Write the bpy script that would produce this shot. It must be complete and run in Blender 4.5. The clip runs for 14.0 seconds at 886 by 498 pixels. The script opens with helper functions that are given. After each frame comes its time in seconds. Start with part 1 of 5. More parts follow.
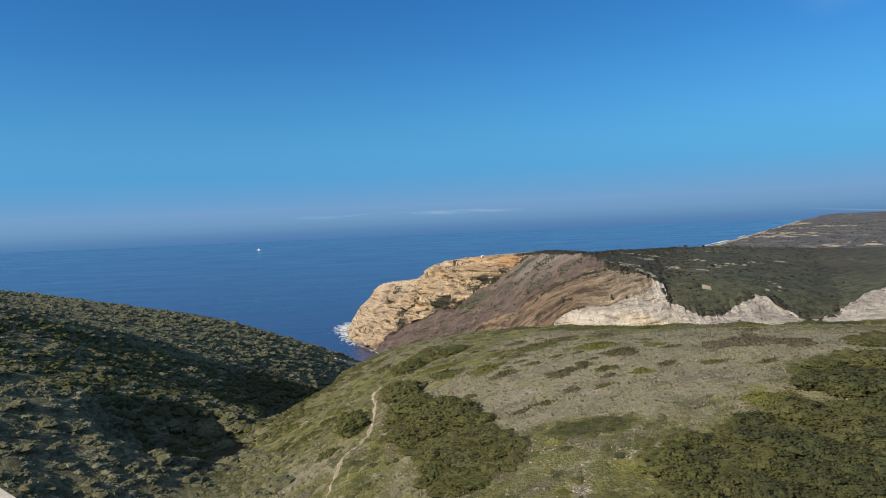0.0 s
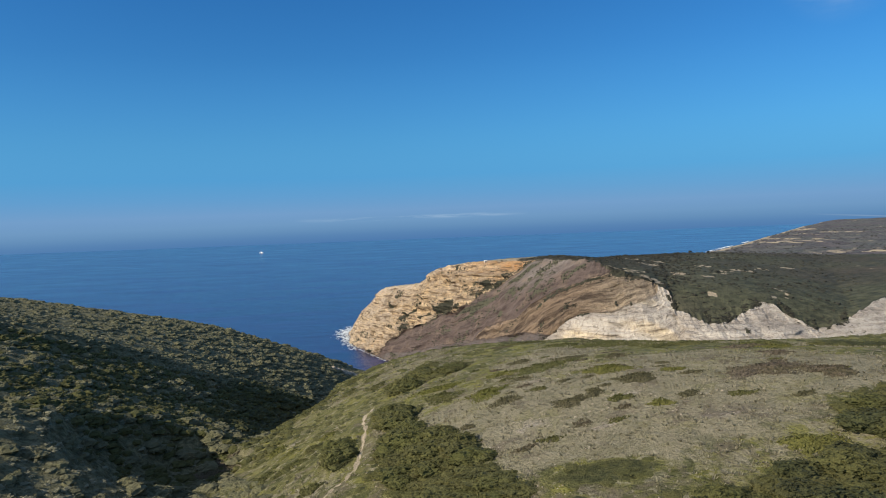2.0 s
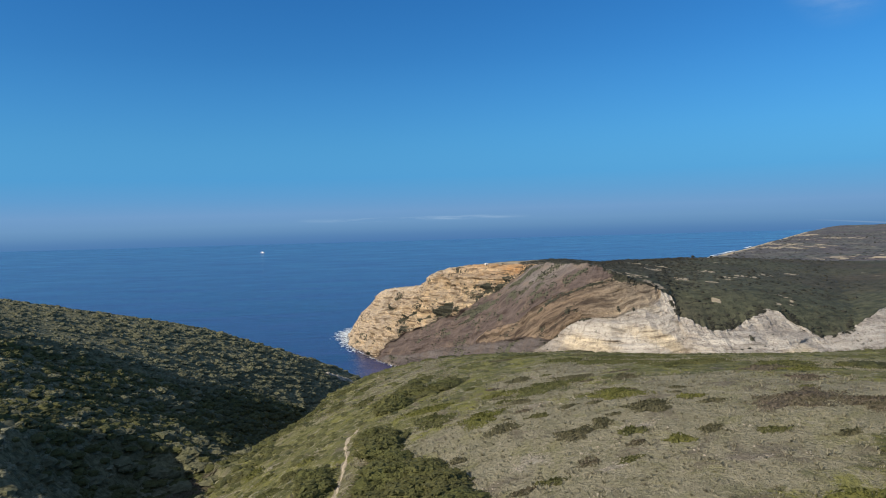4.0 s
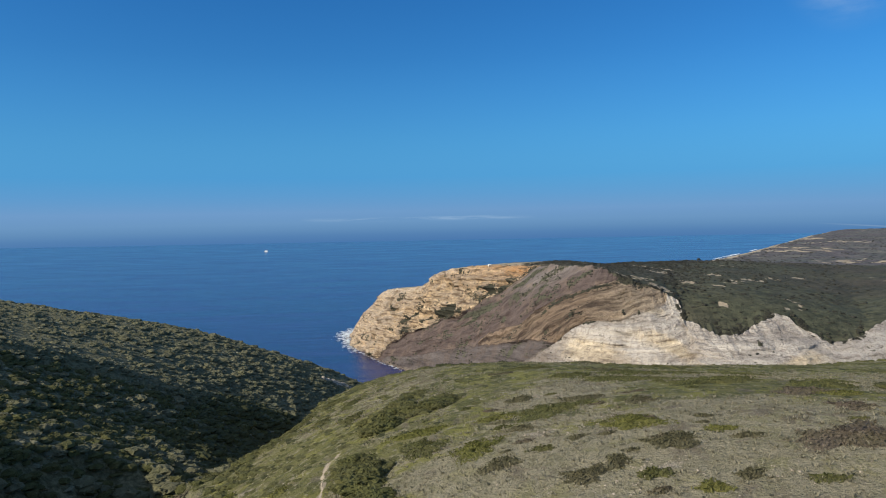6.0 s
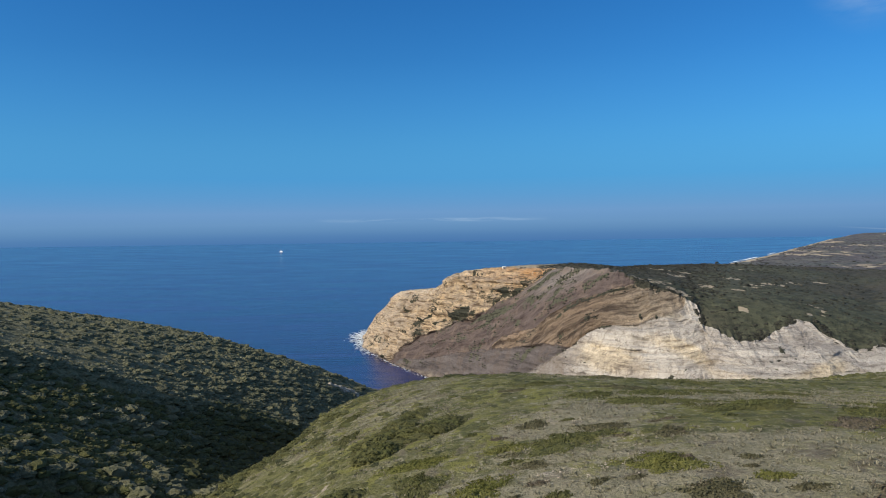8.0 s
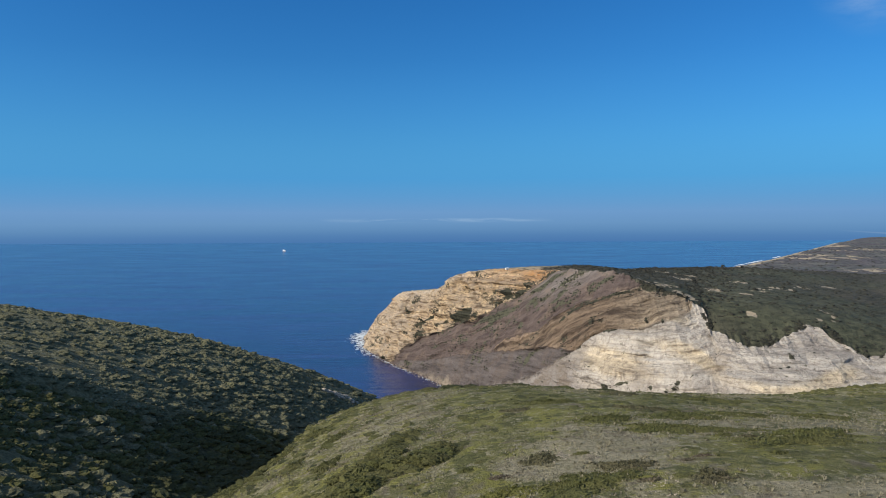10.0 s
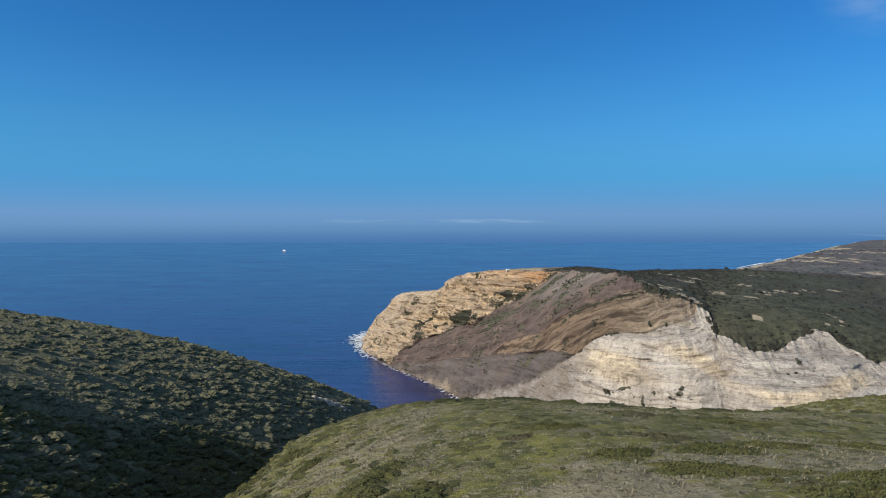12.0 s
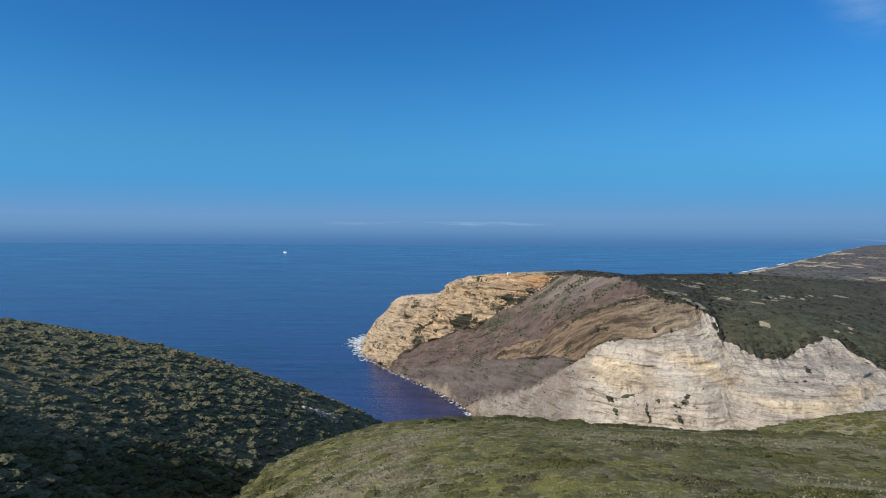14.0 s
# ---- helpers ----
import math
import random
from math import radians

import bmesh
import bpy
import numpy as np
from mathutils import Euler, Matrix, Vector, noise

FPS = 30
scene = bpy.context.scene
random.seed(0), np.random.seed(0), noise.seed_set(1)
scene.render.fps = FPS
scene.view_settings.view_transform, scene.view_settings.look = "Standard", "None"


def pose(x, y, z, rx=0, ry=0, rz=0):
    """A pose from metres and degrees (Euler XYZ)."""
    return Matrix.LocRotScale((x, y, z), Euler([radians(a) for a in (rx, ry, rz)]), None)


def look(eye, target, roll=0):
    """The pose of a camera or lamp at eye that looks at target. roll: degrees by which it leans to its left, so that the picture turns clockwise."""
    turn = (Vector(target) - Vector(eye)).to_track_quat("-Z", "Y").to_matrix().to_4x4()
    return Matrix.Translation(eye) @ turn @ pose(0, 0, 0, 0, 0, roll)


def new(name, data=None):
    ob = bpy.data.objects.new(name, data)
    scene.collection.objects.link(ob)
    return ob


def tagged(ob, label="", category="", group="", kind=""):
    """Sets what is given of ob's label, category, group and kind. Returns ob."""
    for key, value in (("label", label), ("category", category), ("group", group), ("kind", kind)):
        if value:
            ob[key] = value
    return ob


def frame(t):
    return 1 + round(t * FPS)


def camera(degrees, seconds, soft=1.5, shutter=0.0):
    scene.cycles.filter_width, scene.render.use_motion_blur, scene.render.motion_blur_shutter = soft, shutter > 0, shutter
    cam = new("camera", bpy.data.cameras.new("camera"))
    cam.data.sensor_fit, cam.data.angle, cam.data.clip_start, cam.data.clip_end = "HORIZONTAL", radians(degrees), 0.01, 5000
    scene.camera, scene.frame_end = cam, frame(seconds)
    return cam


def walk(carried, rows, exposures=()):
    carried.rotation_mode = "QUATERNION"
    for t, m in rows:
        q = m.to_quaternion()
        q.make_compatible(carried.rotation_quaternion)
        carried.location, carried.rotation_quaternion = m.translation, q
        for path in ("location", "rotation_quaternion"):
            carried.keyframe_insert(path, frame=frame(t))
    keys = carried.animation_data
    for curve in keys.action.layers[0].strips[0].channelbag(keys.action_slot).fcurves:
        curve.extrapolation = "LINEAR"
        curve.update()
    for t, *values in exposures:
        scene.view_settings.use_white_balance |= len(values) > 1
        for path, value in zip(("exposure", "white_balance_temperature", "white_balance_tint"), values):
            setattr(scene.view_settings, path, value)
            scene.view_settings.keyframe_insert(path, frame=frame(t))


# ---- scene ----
# The drone's flight: seconds, place, pitch from straight down, heading, lean to the left.
cam = camera(64.00, 14.0, soft=1.0)
FLIGHT = [
    (0, 0.00, 0.00, 135.00, 87.253, -2.297, -2.495),
    (0.5, 0.20, 1.51, 135.10, 87.322, -2.336, -2.518),
    (1, 0.33, 2.87, 135.23, 87.416, -2.288, -2.437),
    (1.5, 0.51, 4.29, 135.40, 87.481, -2.234, -2.291),
    (2, 0.77, 5.76, 135.46, 87.559, -2.066, -2.187),
    (2.5, 1.02, 7.29, 135.46, 87.605, -2.135, -2.045),
    (3, 1.29, 8.84, 135.55, 87.639, -2.283, -1.855),
    (5.5, 2.60, 17.12, 135.73, 87.744, -1.457, -1.186),
    (6, 2.91, 19.08, 135.62, 87.729, -1.635, -1.075),
    (6.5, 3.13, 20.62, 135.62, 87.782, -1.073, -0.994),
    (7, 3.39, 22.38, 135.63, 87.784, -0.673, -0.925),
    (7.5, 3.71, 24.27, 135.60, 87.817, -0.673, -0.848),
    (8, 3.99, 26.09, 135.64, 87.858, -0.443, -0.781),
    (10.5, 5.05, 36.99, 135.16, 87.901, -0.223, -0.193),
    (11, 5.33, 39.30, 135.05, 87.907, -0.273, -0.144),
    (11.5, 5.47, 41.60, 134.97, 87.949, -0.175, -0.037),
    (12, 5.72, 43.95, 134.90, 87.966, -0.120, 0.009),
    (12.5, 5.89, 46.24, 134.85, 88.005, -0.328, 0.123),
    (13, 6.05, 48.54, 134.85, 88.050, -0.238, 0.211),
    (13.5, 6.28, 50.80, 134.82, 88.105, 0.027, 0.293),
    (14, 6.45, 53.01, 134.74, 88.175, -0.007, 0.347),
]
walk(cam, [(t, pose(x, y, z, pitch, 0, head) @ pose(0, 0, 0, 0, 0, lean)) for t, x, y, z, pitch, head, lean in FLIGHT],
     exposures=[(0, 0.52, 6750, 10), (5.5, 0.45, 6450, 10), (14, 0.42, 6300, 10)])
# ---- end of flight ----

# ---- world, sun and exposure ----
SUN_DIR = Vector((-0.82, -0.36, 0.49)).normalized()      # towards the afternoon sun
SUN_ELEV = math.asin(SUN_DIR.z)
SUN_ROT = math.atan2(SUN_DIR.x, SUN_DIR.y)


class Nodes:
    """Short hand for building node trees."""

    def __init__(self, tree):
        self.tree = tree
        tree.nodes.clear()

    def add(self, kind):
        return self.tree.nodes.new(kind)

    def layer(self, name):
        """A named layer of the mesh."""
        node = self.add("ShaderNodeAttribute")
        node.attribute_name = name
        return node.outputs["Fac"]

    def link(self, a, b):
        self.tree.links.new(a, b)

    def put(self, socket, value):
        if isinstance(value, bpy.types.NodeSocket):
            self.link(value, socket)
        else:
            socket.default_value = value

    def math(self, op, a, b=0.0, clamp=False):
        node = self.add("ShaderNodeMath")
        node.operation, node.use_clamp = op, clamp
        self.put(node.inputs[0], a)
        self.put(node.inputs[1], b)
        return node.outputs[0]

    def mix(self, fac, a, b, blend="MIX"):
        node = self.add("ShaderNodeMix")
        node.data_type, node.blend_type = "RGBA", blend
        self.put(node.inputs[0], fac)
        self.put(node.inputs[6], a if isinstance(a, bpy.types.NodeSocket) else (*a, 1))
        self.put(node.inputs[7], b if isinstance(b, bpy.types.NodeSocket) else (*b, 1))
        return node.outputs[2]

    def ramp(self, fac, stops, smooth=False):
        node = self.add("ShaderNodeValToRGB")
        ramp = node.color_ramp
        ramp.interpolation = "EASE" if smooth else "LINEAR"
        while len(ramp.elements) < len(stops):
            ramp.elements.new(0.5)
        for element, (place, colour) in zip(ramp.elements, stops):
            element.position = place
            element.color = (*colour, 1) if isinstance(colour, tuple) else (colour, colour, colour, 1)
        self.put(node.inputs[0], fac)
        return node.outputs[0]

    def noise(self, vector, scale, detail=4.0, rough=0.55, warp=0.0):
        node = self.add("ShaderNodeTexNoise")
        self.put(node.inputs["Vector"], vector)
        node.inputs["Scale"].default_value = scale
        node.inputs["Detail"].default_value = detail
        node.inputs["Roughness"].default_value = rough
        node.inputs["Distortion"].default_value = warp
        return node.outputs["Fac"]

    def voronoi(self, vector, scale, out="Distance", feature="F1"):
        node = self.add("ShaderNodeTexVoronoi")
        node.feature = feature
        self.put(node.inputs["Vector"], vector)
        node.inputs["Scale"].default_value = scale
        return node.outputs[out]

    def stretch(self, vector, scale, turn=(0, 0, 0)):
        node = self.add("ShaderNodeMapping")
        self.put(node.inputs["Vector"], vector)
        node.inputs["Scale"].default_value = scale
        node.inputs["Rotation"].default_value = turn
        return node.outputs[0]

    def bump(self, height, strength, distance, normal=None):
        node = self.add("ShaderNodeBump")
        self.put(node.inputs["Height"], height)
        self.put(node.inputs["Strength"], strength)
        node.inputs["Distance"].default_value = distance
        if normal is not None:
            self.put(node.inputs["Normal"], normal)
        return node.outputs[0]


def make_world():
    world = bpy.data.worlds.new("world")
    scene.world = world
    world.use_nodes = True
    n = Nodes(world.node_tree)
    sky = n.add("ShaderNodeTexSky")
    sky.sky_type, sky.sun_disc, sky.sun_elevation, sky.sun_rotation = "NISHITA", False, SUN_ELEV, SUN_ROT
    sky.altitude, sky.air_density, sky.dust_density, sky.ozone_density = 0, 1.0, 0.6, 3.0
    way = n.add("ShaderNodeTexCoord").outputs["Generated"]
    parts = n.add("ShaderNodeSeparateXYZ")
    n.link(way, parts.inputs[0])
    up = parts.outputs[2]
    # Sea haze lying on the horizon, and the hazy sea below it.
    wave = n.noise(n.stretch(way, (1.5, 1.5, 14)), 3.0, 4)
    haze = n.ramp(n.math("ADD", n.math("MULTIPLY", up, 2.5), n.math("MULTIPLY", n.math("SUBTRACT", wave, 0.5), 0.02)),
                  [(0.0, 1.0), (0.03, 0.97), (0.14, 0.74), (0.30, 0.34), (0.55, 0.05), (1.0, 0.0)])
    colour = n.ramp(n.math("ADD", n.math("MULTIPLY", up, 8.0), 0.5),
                    [(0.0, (0.42, 1.15, 2.7)), (0.27, (0.50, 1.32, 2.95)), (0.36, (0.68, 1.62, 3.22)), (0.43, (0.92, 1.98, 3.55)), (0.50, (1.10, 2.25, 3.9)), (0.62, (1.20, 2.42, 4.35)), (0.8, (0.82, 2.34, 4.75)), (1.0, (0.50, 2.24, 5.0))])
    deep = n.add("ShaderNodeHueSaturation")
    deep.inputs["Saturation"].default_value = 1.25
    n.link(sky.outputs[0], deep.inputs["Color"])
    blue = n.mix(1.0, deep.outputs[0], (0.25, 0.60, 0.85), "MULTIPLY")
    high = n.mix(1.0, sky.outputs[0], (1.45, 1.32, 1.2), "MULTIPLY")
    blue = n.mix(n.ramp(up, [(0.30, 0.0), (0.55, 1.0)]), blue, high)
    tone = n.mix(haze, blue, colour)
    # A thin cloud bank far out over the sea, and one thin cloud high up.
    bank = n.noise(n.stretch(way, (9, 9, 130)), 1.6, 5, 0.6)
    low = n.ramp(up, [(0.0012, 0.0), (0.0026, 1.0), (0.0042, 1.0), (0.0068, 0.0)])
    side = n.ramp(n.math("ADD", parts.outputs[0], 0.5), [(0.33, 0.0), (0.43, 1.0), (0.57, 1.0), (0.66, 0.0)])
    cloud = n.math("MULTIPLY", n.math("MULTIPLY", low, side), n.ramp(bank, [(0.42, 0.0), (0.66, 0.5)]))
    tone = n.mix(cloud, tone, (3.8, 4.9, 6.0))
    # the pale line of a beach far beyond the coast, sunk in haze
    shore = n.math("ADD", n.math("ADD", up, 0.0132), n.math("MULTIPLY", n.math("SUBTRACT", parts.outputs[0], 0.515), 0.08))
    beach = n.math("MULTIPLY", n.ramp(n.math("MULTIPLY", n.math("ABSOLUTE", shore), 100.0), [(0.0, 0.35), (0.12, 0.0)]), n.ramp(parts.outputs[0], [(0.49, 0.0), (0.54, 1.0)]))
    tone = n.mix(beach, tone, (2.6, 3.4, 4.4))
    fluff = n.noise(n.stretch(way, (1, 1, 3)), 9.0, 6, 0.62)
    spot = n.add("ShaderNodeVectorMath")
    spot.operation = "DISTANCE"
    n.link(way, spot.inputs[0])
    spot.inputs[1].default_value = (0.500, 0.815, 0.292)
    wisp = n.math("MULTIPLY", n.ramp(spot.outputs["Value"], [(0.0, 1.0), (0.085, 0.0)], True), n.ramp(fluff, [(0.36, 0.0), (0.62, 0.55)]))
    tone = n.mix(wisp, tone, (3.2, 4.3, 5.6))
    back = n.add("ShaderNodeBackground")
    back.inputs["Strength"].default_value = 0.10
    n.link(tone, back.inputs["Color"])
    n.link(back.outputs[0], n.add("ShaderNodeOutputWorld").inputs[0])


make_world()
sun = new("sun", bpy.data.lights.new("sun", "SUN"))
sun.data.energy, sun.data.angle, sun.data.color = 4.6, radians(0.53), (1.0, 0.89, 0.72)
sun.matrix_world = look(SUN_DIR * 400, (0, 0, 0))


# ---- materials ----
def material(name, rough=0.9, spec=0.2):
    mat = bpy.data.materials.new(name)
    mat.use_nodes = True
    n = Nodes(mat.node_tree)
    shader = n.add("ShaderNodeBsdfPrincipled")
    shader.inputs["Roughness"].default_value = rough
    shader.inputs["Specular IOR Level"].default_value = spec
    n.link(shader.outputs[0], n.add("ShaderNodeOutputMaterial").inputs[0])
    where = n.add("ShaderNodeTexCoord").outputs["Object"]
    return mat, n, shader, where


def ground_material():
    """Thin dry grass, bare limy soil, low green mats."""
    mat, n, shader, where = material("heath_ground")
    big = n.noise(where, 0.055, 4, 0.6, 0.3)
    mid = n.noise(where, 0.45, 5, 0.62, 0.4)
    fine = n.noise(where, 4.5, 5, 0.7)
    grass = n.mix(n.ramp(fine, [(0.3, 0.0), (0.72, 1.0)]), (0.180, 0.165, 0.100), (0.375, 0.338, 0.232))
    green = n.mix(n.ramp(fine, [(0.3, 0.0), (0.7, 1.0)]), (0.085, 0.086, 0.029), (0.215, 0.205, 0.074))
    soil = n.mix(n.ramp(fine, [(0.40, 0.0), (0.66, 1.0)]), (0.20, 0.175, 0.13), (0.50, 0.45, 0.36))
    lush = n.layer("lush")
    bare = n.layer("bare")
    cover = n.ramp(n.math("ADD", n.math("ADD", lush, n.math("MULTIPLY", n.math("SUBTRACT", mid, 0.5), 1.3)),
                          n.math("MULTIPLY", n.math("SUBTRACT", big, 0.5), 0.5)), [(0.34, 0.0), (0.62, 1.0)])
    clump = n.noise(where, 1.5, 5, 0.7)
    dense = n.mix(n.ramp(clump, [(0.38, 0.0), (0.62, 1.0)]), (0.033, 0.035, 0.015), (0.098, 0.094, 0.042))
    dusty = n.mix(n.ramp(clump, [(0.38, 0.0), (0.62, 1.0)]), (0.085, 0.086, 0.042), (0.225, 0.212, 0.120))
    thick = n.mix(n.ramp(n.math("ADD", n.math("SUBTRACT", lush, 0.35), n.math("MULTIPLY", n.math("SUBTRACT", mid, 0.5), 1.4)), [(0.3, 0.0), (0.5, 1.0)]), dusty, dense)
    green = n.mix(n.layer("maquis"), green, thick)
    grass = n.mix(n.layer("maquis"), grass, dusty)
    patch = n.ramp(n.math("ADD", bare, n.math("MULTIPLY", n.math("SUBTRACT", mid, 0.5), 1.2)), [(0.5, 0.0), (0.66, 1.0)])
    tone = n.mix(patch, n.mix(cover, grass, green), soil)
    heath = n.math("SUBTRACT", 1.0, n.layer("maquis"))
    sparse = n.math("MULTIPLY", heath, n.ramp(lush, [(0.05, 0.3), (0.45, 1.0)]))
    for scale, low, high, most, colour in ((0.50, 0.505, 0.575, 0.85, (0.078, 0.084, 0.028)), (0.36, 0.52, 0.60, 0.85, (0.205, 0.200, 0.050)),
                                           (0.31, 0.55, 0.65, 0.75, (0.150, 0.125, 0.092)), (1.3, 0.55, 0.63, 0.7, (0.33, 0.30, 0.21))):
        spread = n.noise(n.stretch(where, (1, 0.8, 1), (0, 0, scale)), scale, 5, 0.68, 0.5)
        tone = n.mix(n.math("MULTIPLY", n.ramp(spread, [(low, 0.0), (high, most)]), sparse if scale in (0.50, 0.36) else heath), tone, colour)
    tone = n.mix(n.math("MULTIPLY", n.ramp(n.math("ADD", lush, n.math("MULTIPLY", n.math("SUBTRACT", mid, 0.5), 0.6)), [(0.78, 0.0), (0.94, 0.9)]), heath), tone,
                 n.mix(n.ramp(clump, [(0.4, 0.0), (0.6, 1.0)]), (0.036, 0.040, 0.014), (0.090, 0.092, 0.032)))
    worn = n.layer("worn")
    tone = n.mix(n.ramp(n.math("ADD", worn, n.math("MULTIPLY", n.math("SUBTRACT", mid, 0.5), 0.5)), [(0.45, 0.0), (0.6, 1.0)]), tone,
                 n.mix(fine, (0.28, 0.235, 0.165), (0.46, 0.40, 0.30)))
    n.link(tone, shader.inputs["Base Color"])
    n.link(n.bump(n.math("ADD", n.math("ADD", fine, n.math("MULTIPLY", mid, 1.5)), n.math("MULTIPLY", clump, 1.2)), 1.0, 0.4), shader.inputs["Normal"])
    return mat


def leaf_material(name, dark, light, dry):
    mat, n, shader, where = material(name, 0.75, 0.25)
    turn = n.add("ShaderNodeNewGeometry").outputs["Random Per Island"]
    own = n.add("ShaderNodeObjectInfo").outputs["Random"]
    mass = n.noise(where, 0.35, 3, 0.6)
    tone = n.mix(turn, dark, light)
    tone = n.mix(n.ramp(n.math("ADD", mass, n.math("MULTIPLY", own, 0.25)), [(0.45, 0.0), (0.9, 0.5)]), tone, dry)
    n.link(tone, shader.inputs["Base Color"])
    glow = n.add("ShaderNodeBsdfTranslucent")
    n.link(tone, glow.inputs["Color"])
    both = n.add("ShaderNodeMixShader")
    both.inputs[0].default_value = 0.35
    n.link(shader.outputs[0], both.inputs[1])
    n.link(glow.outputs[0], both.inputs[2])
    n.link(both.outputs[0], n.tree.nodes["Material Output"].inputs[0])
    return mat


def body_material(name, dark, light, dry):
    """The dense inner foliage of a shrub: small leaves in clumps."""
    mat, n, shader, where = material(name, 0.85, 0.15)
    own = n.add("ShaderNodeObjectInfo").outputs["Random"]
    mass = n.noise(where, 0.35, 3, 0.6)
    spray = n.noise(where, 8.0, 5, 0.75, 0.2)
    clump = n.noise(where, 1.6, 4, 0.65)
    dark, light, dry = (tuple(0.95 * c for c in colour) for colour in (dark, light, dry))
    tone = n.mix(n.ramp(n.math("ADD", n.math("MULTIPLY", spray, 0.6), n.math("MULTIPLY", clump, 0.4)), [(0.40, 0.0), (0.60, 1.0)]), dark, light)
    tone = n.mix(n.ramp(n.math("ADD", mass, n.math("MULTIPLY", own, 0.25)), [(0.45, 0.0), (0.9, 0.5)]), tone, dry)
    n.link(tone, shader.inputs["Base Color"])
    n.link(n.bump(n.math("ADD", spray, clump), 1.0, 0.2), shader.inputs["Normal"])
    return mat


def rock_material():
    """Bedded limestone and marl: the sorts of rock along the cliff, with scrub in the joints."""
    mat, n, shader, where = material("bedded_rock", 0.92, 0.15)
    bed, run, scrub, white = n.layer("bed"), n.layer("run"), n.layer("scrub"), n.layer("white")
    coarse = n.noise(where, 0.03, 5, 0.6, 0.5)
    fine = n.noise(where, 0.25, 6, 0.65, 0.2)
    grit = n.noise(where, 0.9, 4, 0.75)
    strat = n.add("ShaderNodeCombineXYZ")
    n.put(strat.inputs[0], n.math("MULTIPLY", run, 0.11))
    n.put(strat.inputs[1], n.math("ADD", bed, n.math("MULTIPLY", fine, 0.9)))
    strat = strat.outputs[0]
    thick = n.noise(strat, 0.16, 4, 0.6)       # beds some metres thick
    line = n.noise(strat, 0.50, 4, 0.65)        # single courses
    hair = n.noise(strat, 1.4, 3, 0.6)
    wobble = n.math("MULTIPLY", n.math("SUBTRACT", fine, 0.5), 0.5)
    courses = n.ramp(n.math("ADD", n.math("MULTIPLY", thick, 0.45), n.math("MULTIPLY", line, 0.55)), [(0.41, 0.0), (0.59, 1.0)])
    flute = n.noise(n.stretch(where, (1.0, 1.0, 0.16)), 0.30, 4, 0.65)
    mottle = n.noise(where, 0.075, 5, 0.7)
    # purple marl, greyer towards its top
    purple = n.mix(courses, (0.058, 0.043, 0.040), (0.112, 0.087, 0.077))
    grey = n.mix(courses, (0.112, 0.097, 0.090), (0.195, 0.170, 0.156))
    tone = n.mix(n.ramp(n.math("ADD", n.layer("taupe"), wobble), [(0.2, 0.0), (0.8, 1.0)]), purple, grey)
    tone = n.mix(n.ramp(mottle, [(0.52, 0.0), (0.64, 0.6)]), tone, (0.170, 0.128, 0.098))
    # brown beds
    brown = n.mix(courses, (0.062, 0.043, 0.033), (0.34, 0.255, 0.178))
    brown = n.mix(n.ramp(thick, [(0.50, 0.0), (0.62, 0.6)]), brown, (0.25, 0.175, 0.12))
    brown = n.mix(n.math("MULTIPLY", n.layer("pale_beds"), 0.75), brown, n.mix(courses, (0.20, 0.155, 0.11), (0.52, 0.43, 0.315)))
    tone = n.mix(n.ramp(n.math("ADD", n.layer("tan"), wobble), [(0.35, 0.0), (0.65, 1.0)]), tone, brown)
    # grey slope at the foot
    slate = n.mix(courses, (0.054, 0.046, 0.045), (0.120, 0.104, 0.098))
    slate = n.mix(n.ramp(mottle, [(0.50, 0.0), (0.60, 0.6)]), slate, (0.108, 0.086, 0.074))
    tone = n.mix(n.ramp(n.math("ADD", n.layer("slate"), wobble), [(0.35, 0.0), (0.65, 1.0)]), tone, slate)
    # ochre limestone, rusty in places, grey where it has weathered
    yellow = n.mix(courses, (0.31, 0.21, 0.12), (0.80, 0.61, 0.385))
    yellow = n.mix(n.ramp(mottle, [(0.46, 0.0), (0.58, 0.75)]), yellow, (0.50, 0.405, 0.30))
    # darker flutes, with the shade of their hollows in the colour
    yellow = n.mix(n.ramp(flute, [(0.52, 0.0), (0.64, 0.65)]), yellow, (0.27, 0.205, 0.145))
    yellow = n.mix(n.math("MULTIPLY", n.layer("rust"), n.ramp(fine, [(0.34, 0.2), (0.56, 0.85)])), yellow, (0.55, 0.275, 0.10))
    yellow = n.mix(n.math("MULTIPLY", n.layer("crust"), n.ramp(fine, [(0.40, 0.0), (0.55, 0.75)])), yellow, (0.66, 0.56, 0.445))
    tone = n.mix(n.ramp(n.math("ADD", n.layer("ochre"), wobble), [(0.35, 0.0), (0.65, 1.0)]), tone, yellow)
    # white limestone, cream in some beds
    pale = n.mix(courses, (0.37, 0.335, 0.29), (0.56, 0.515, 0.45))
    cream = n.mix(courses, (0.42, 0.345, 0.24), (0.68, 0.58, 0.425))
    # at the corner, cream and grey scree also paint its lit and shaded sides
    chalk = n.mix(n.ramp(n.math("ADD", n.layer("cream"), n.math("MULTIPLY", wobble, 1.6)), [(0.25, 0.0), (0.75, 1.0)]), pale, cream)
    chalk = n.mix(n.ramp(coarse, [(0.50, 0.0), (0.64, 0.5)]), chalk, (0.26, 0.23, 0.20))
    chalk = n.mix(n.ramp(flute, [(0.54, 0.0), (0.64, 0.55)]), chalk, (0.19, 0.16, 0.135))
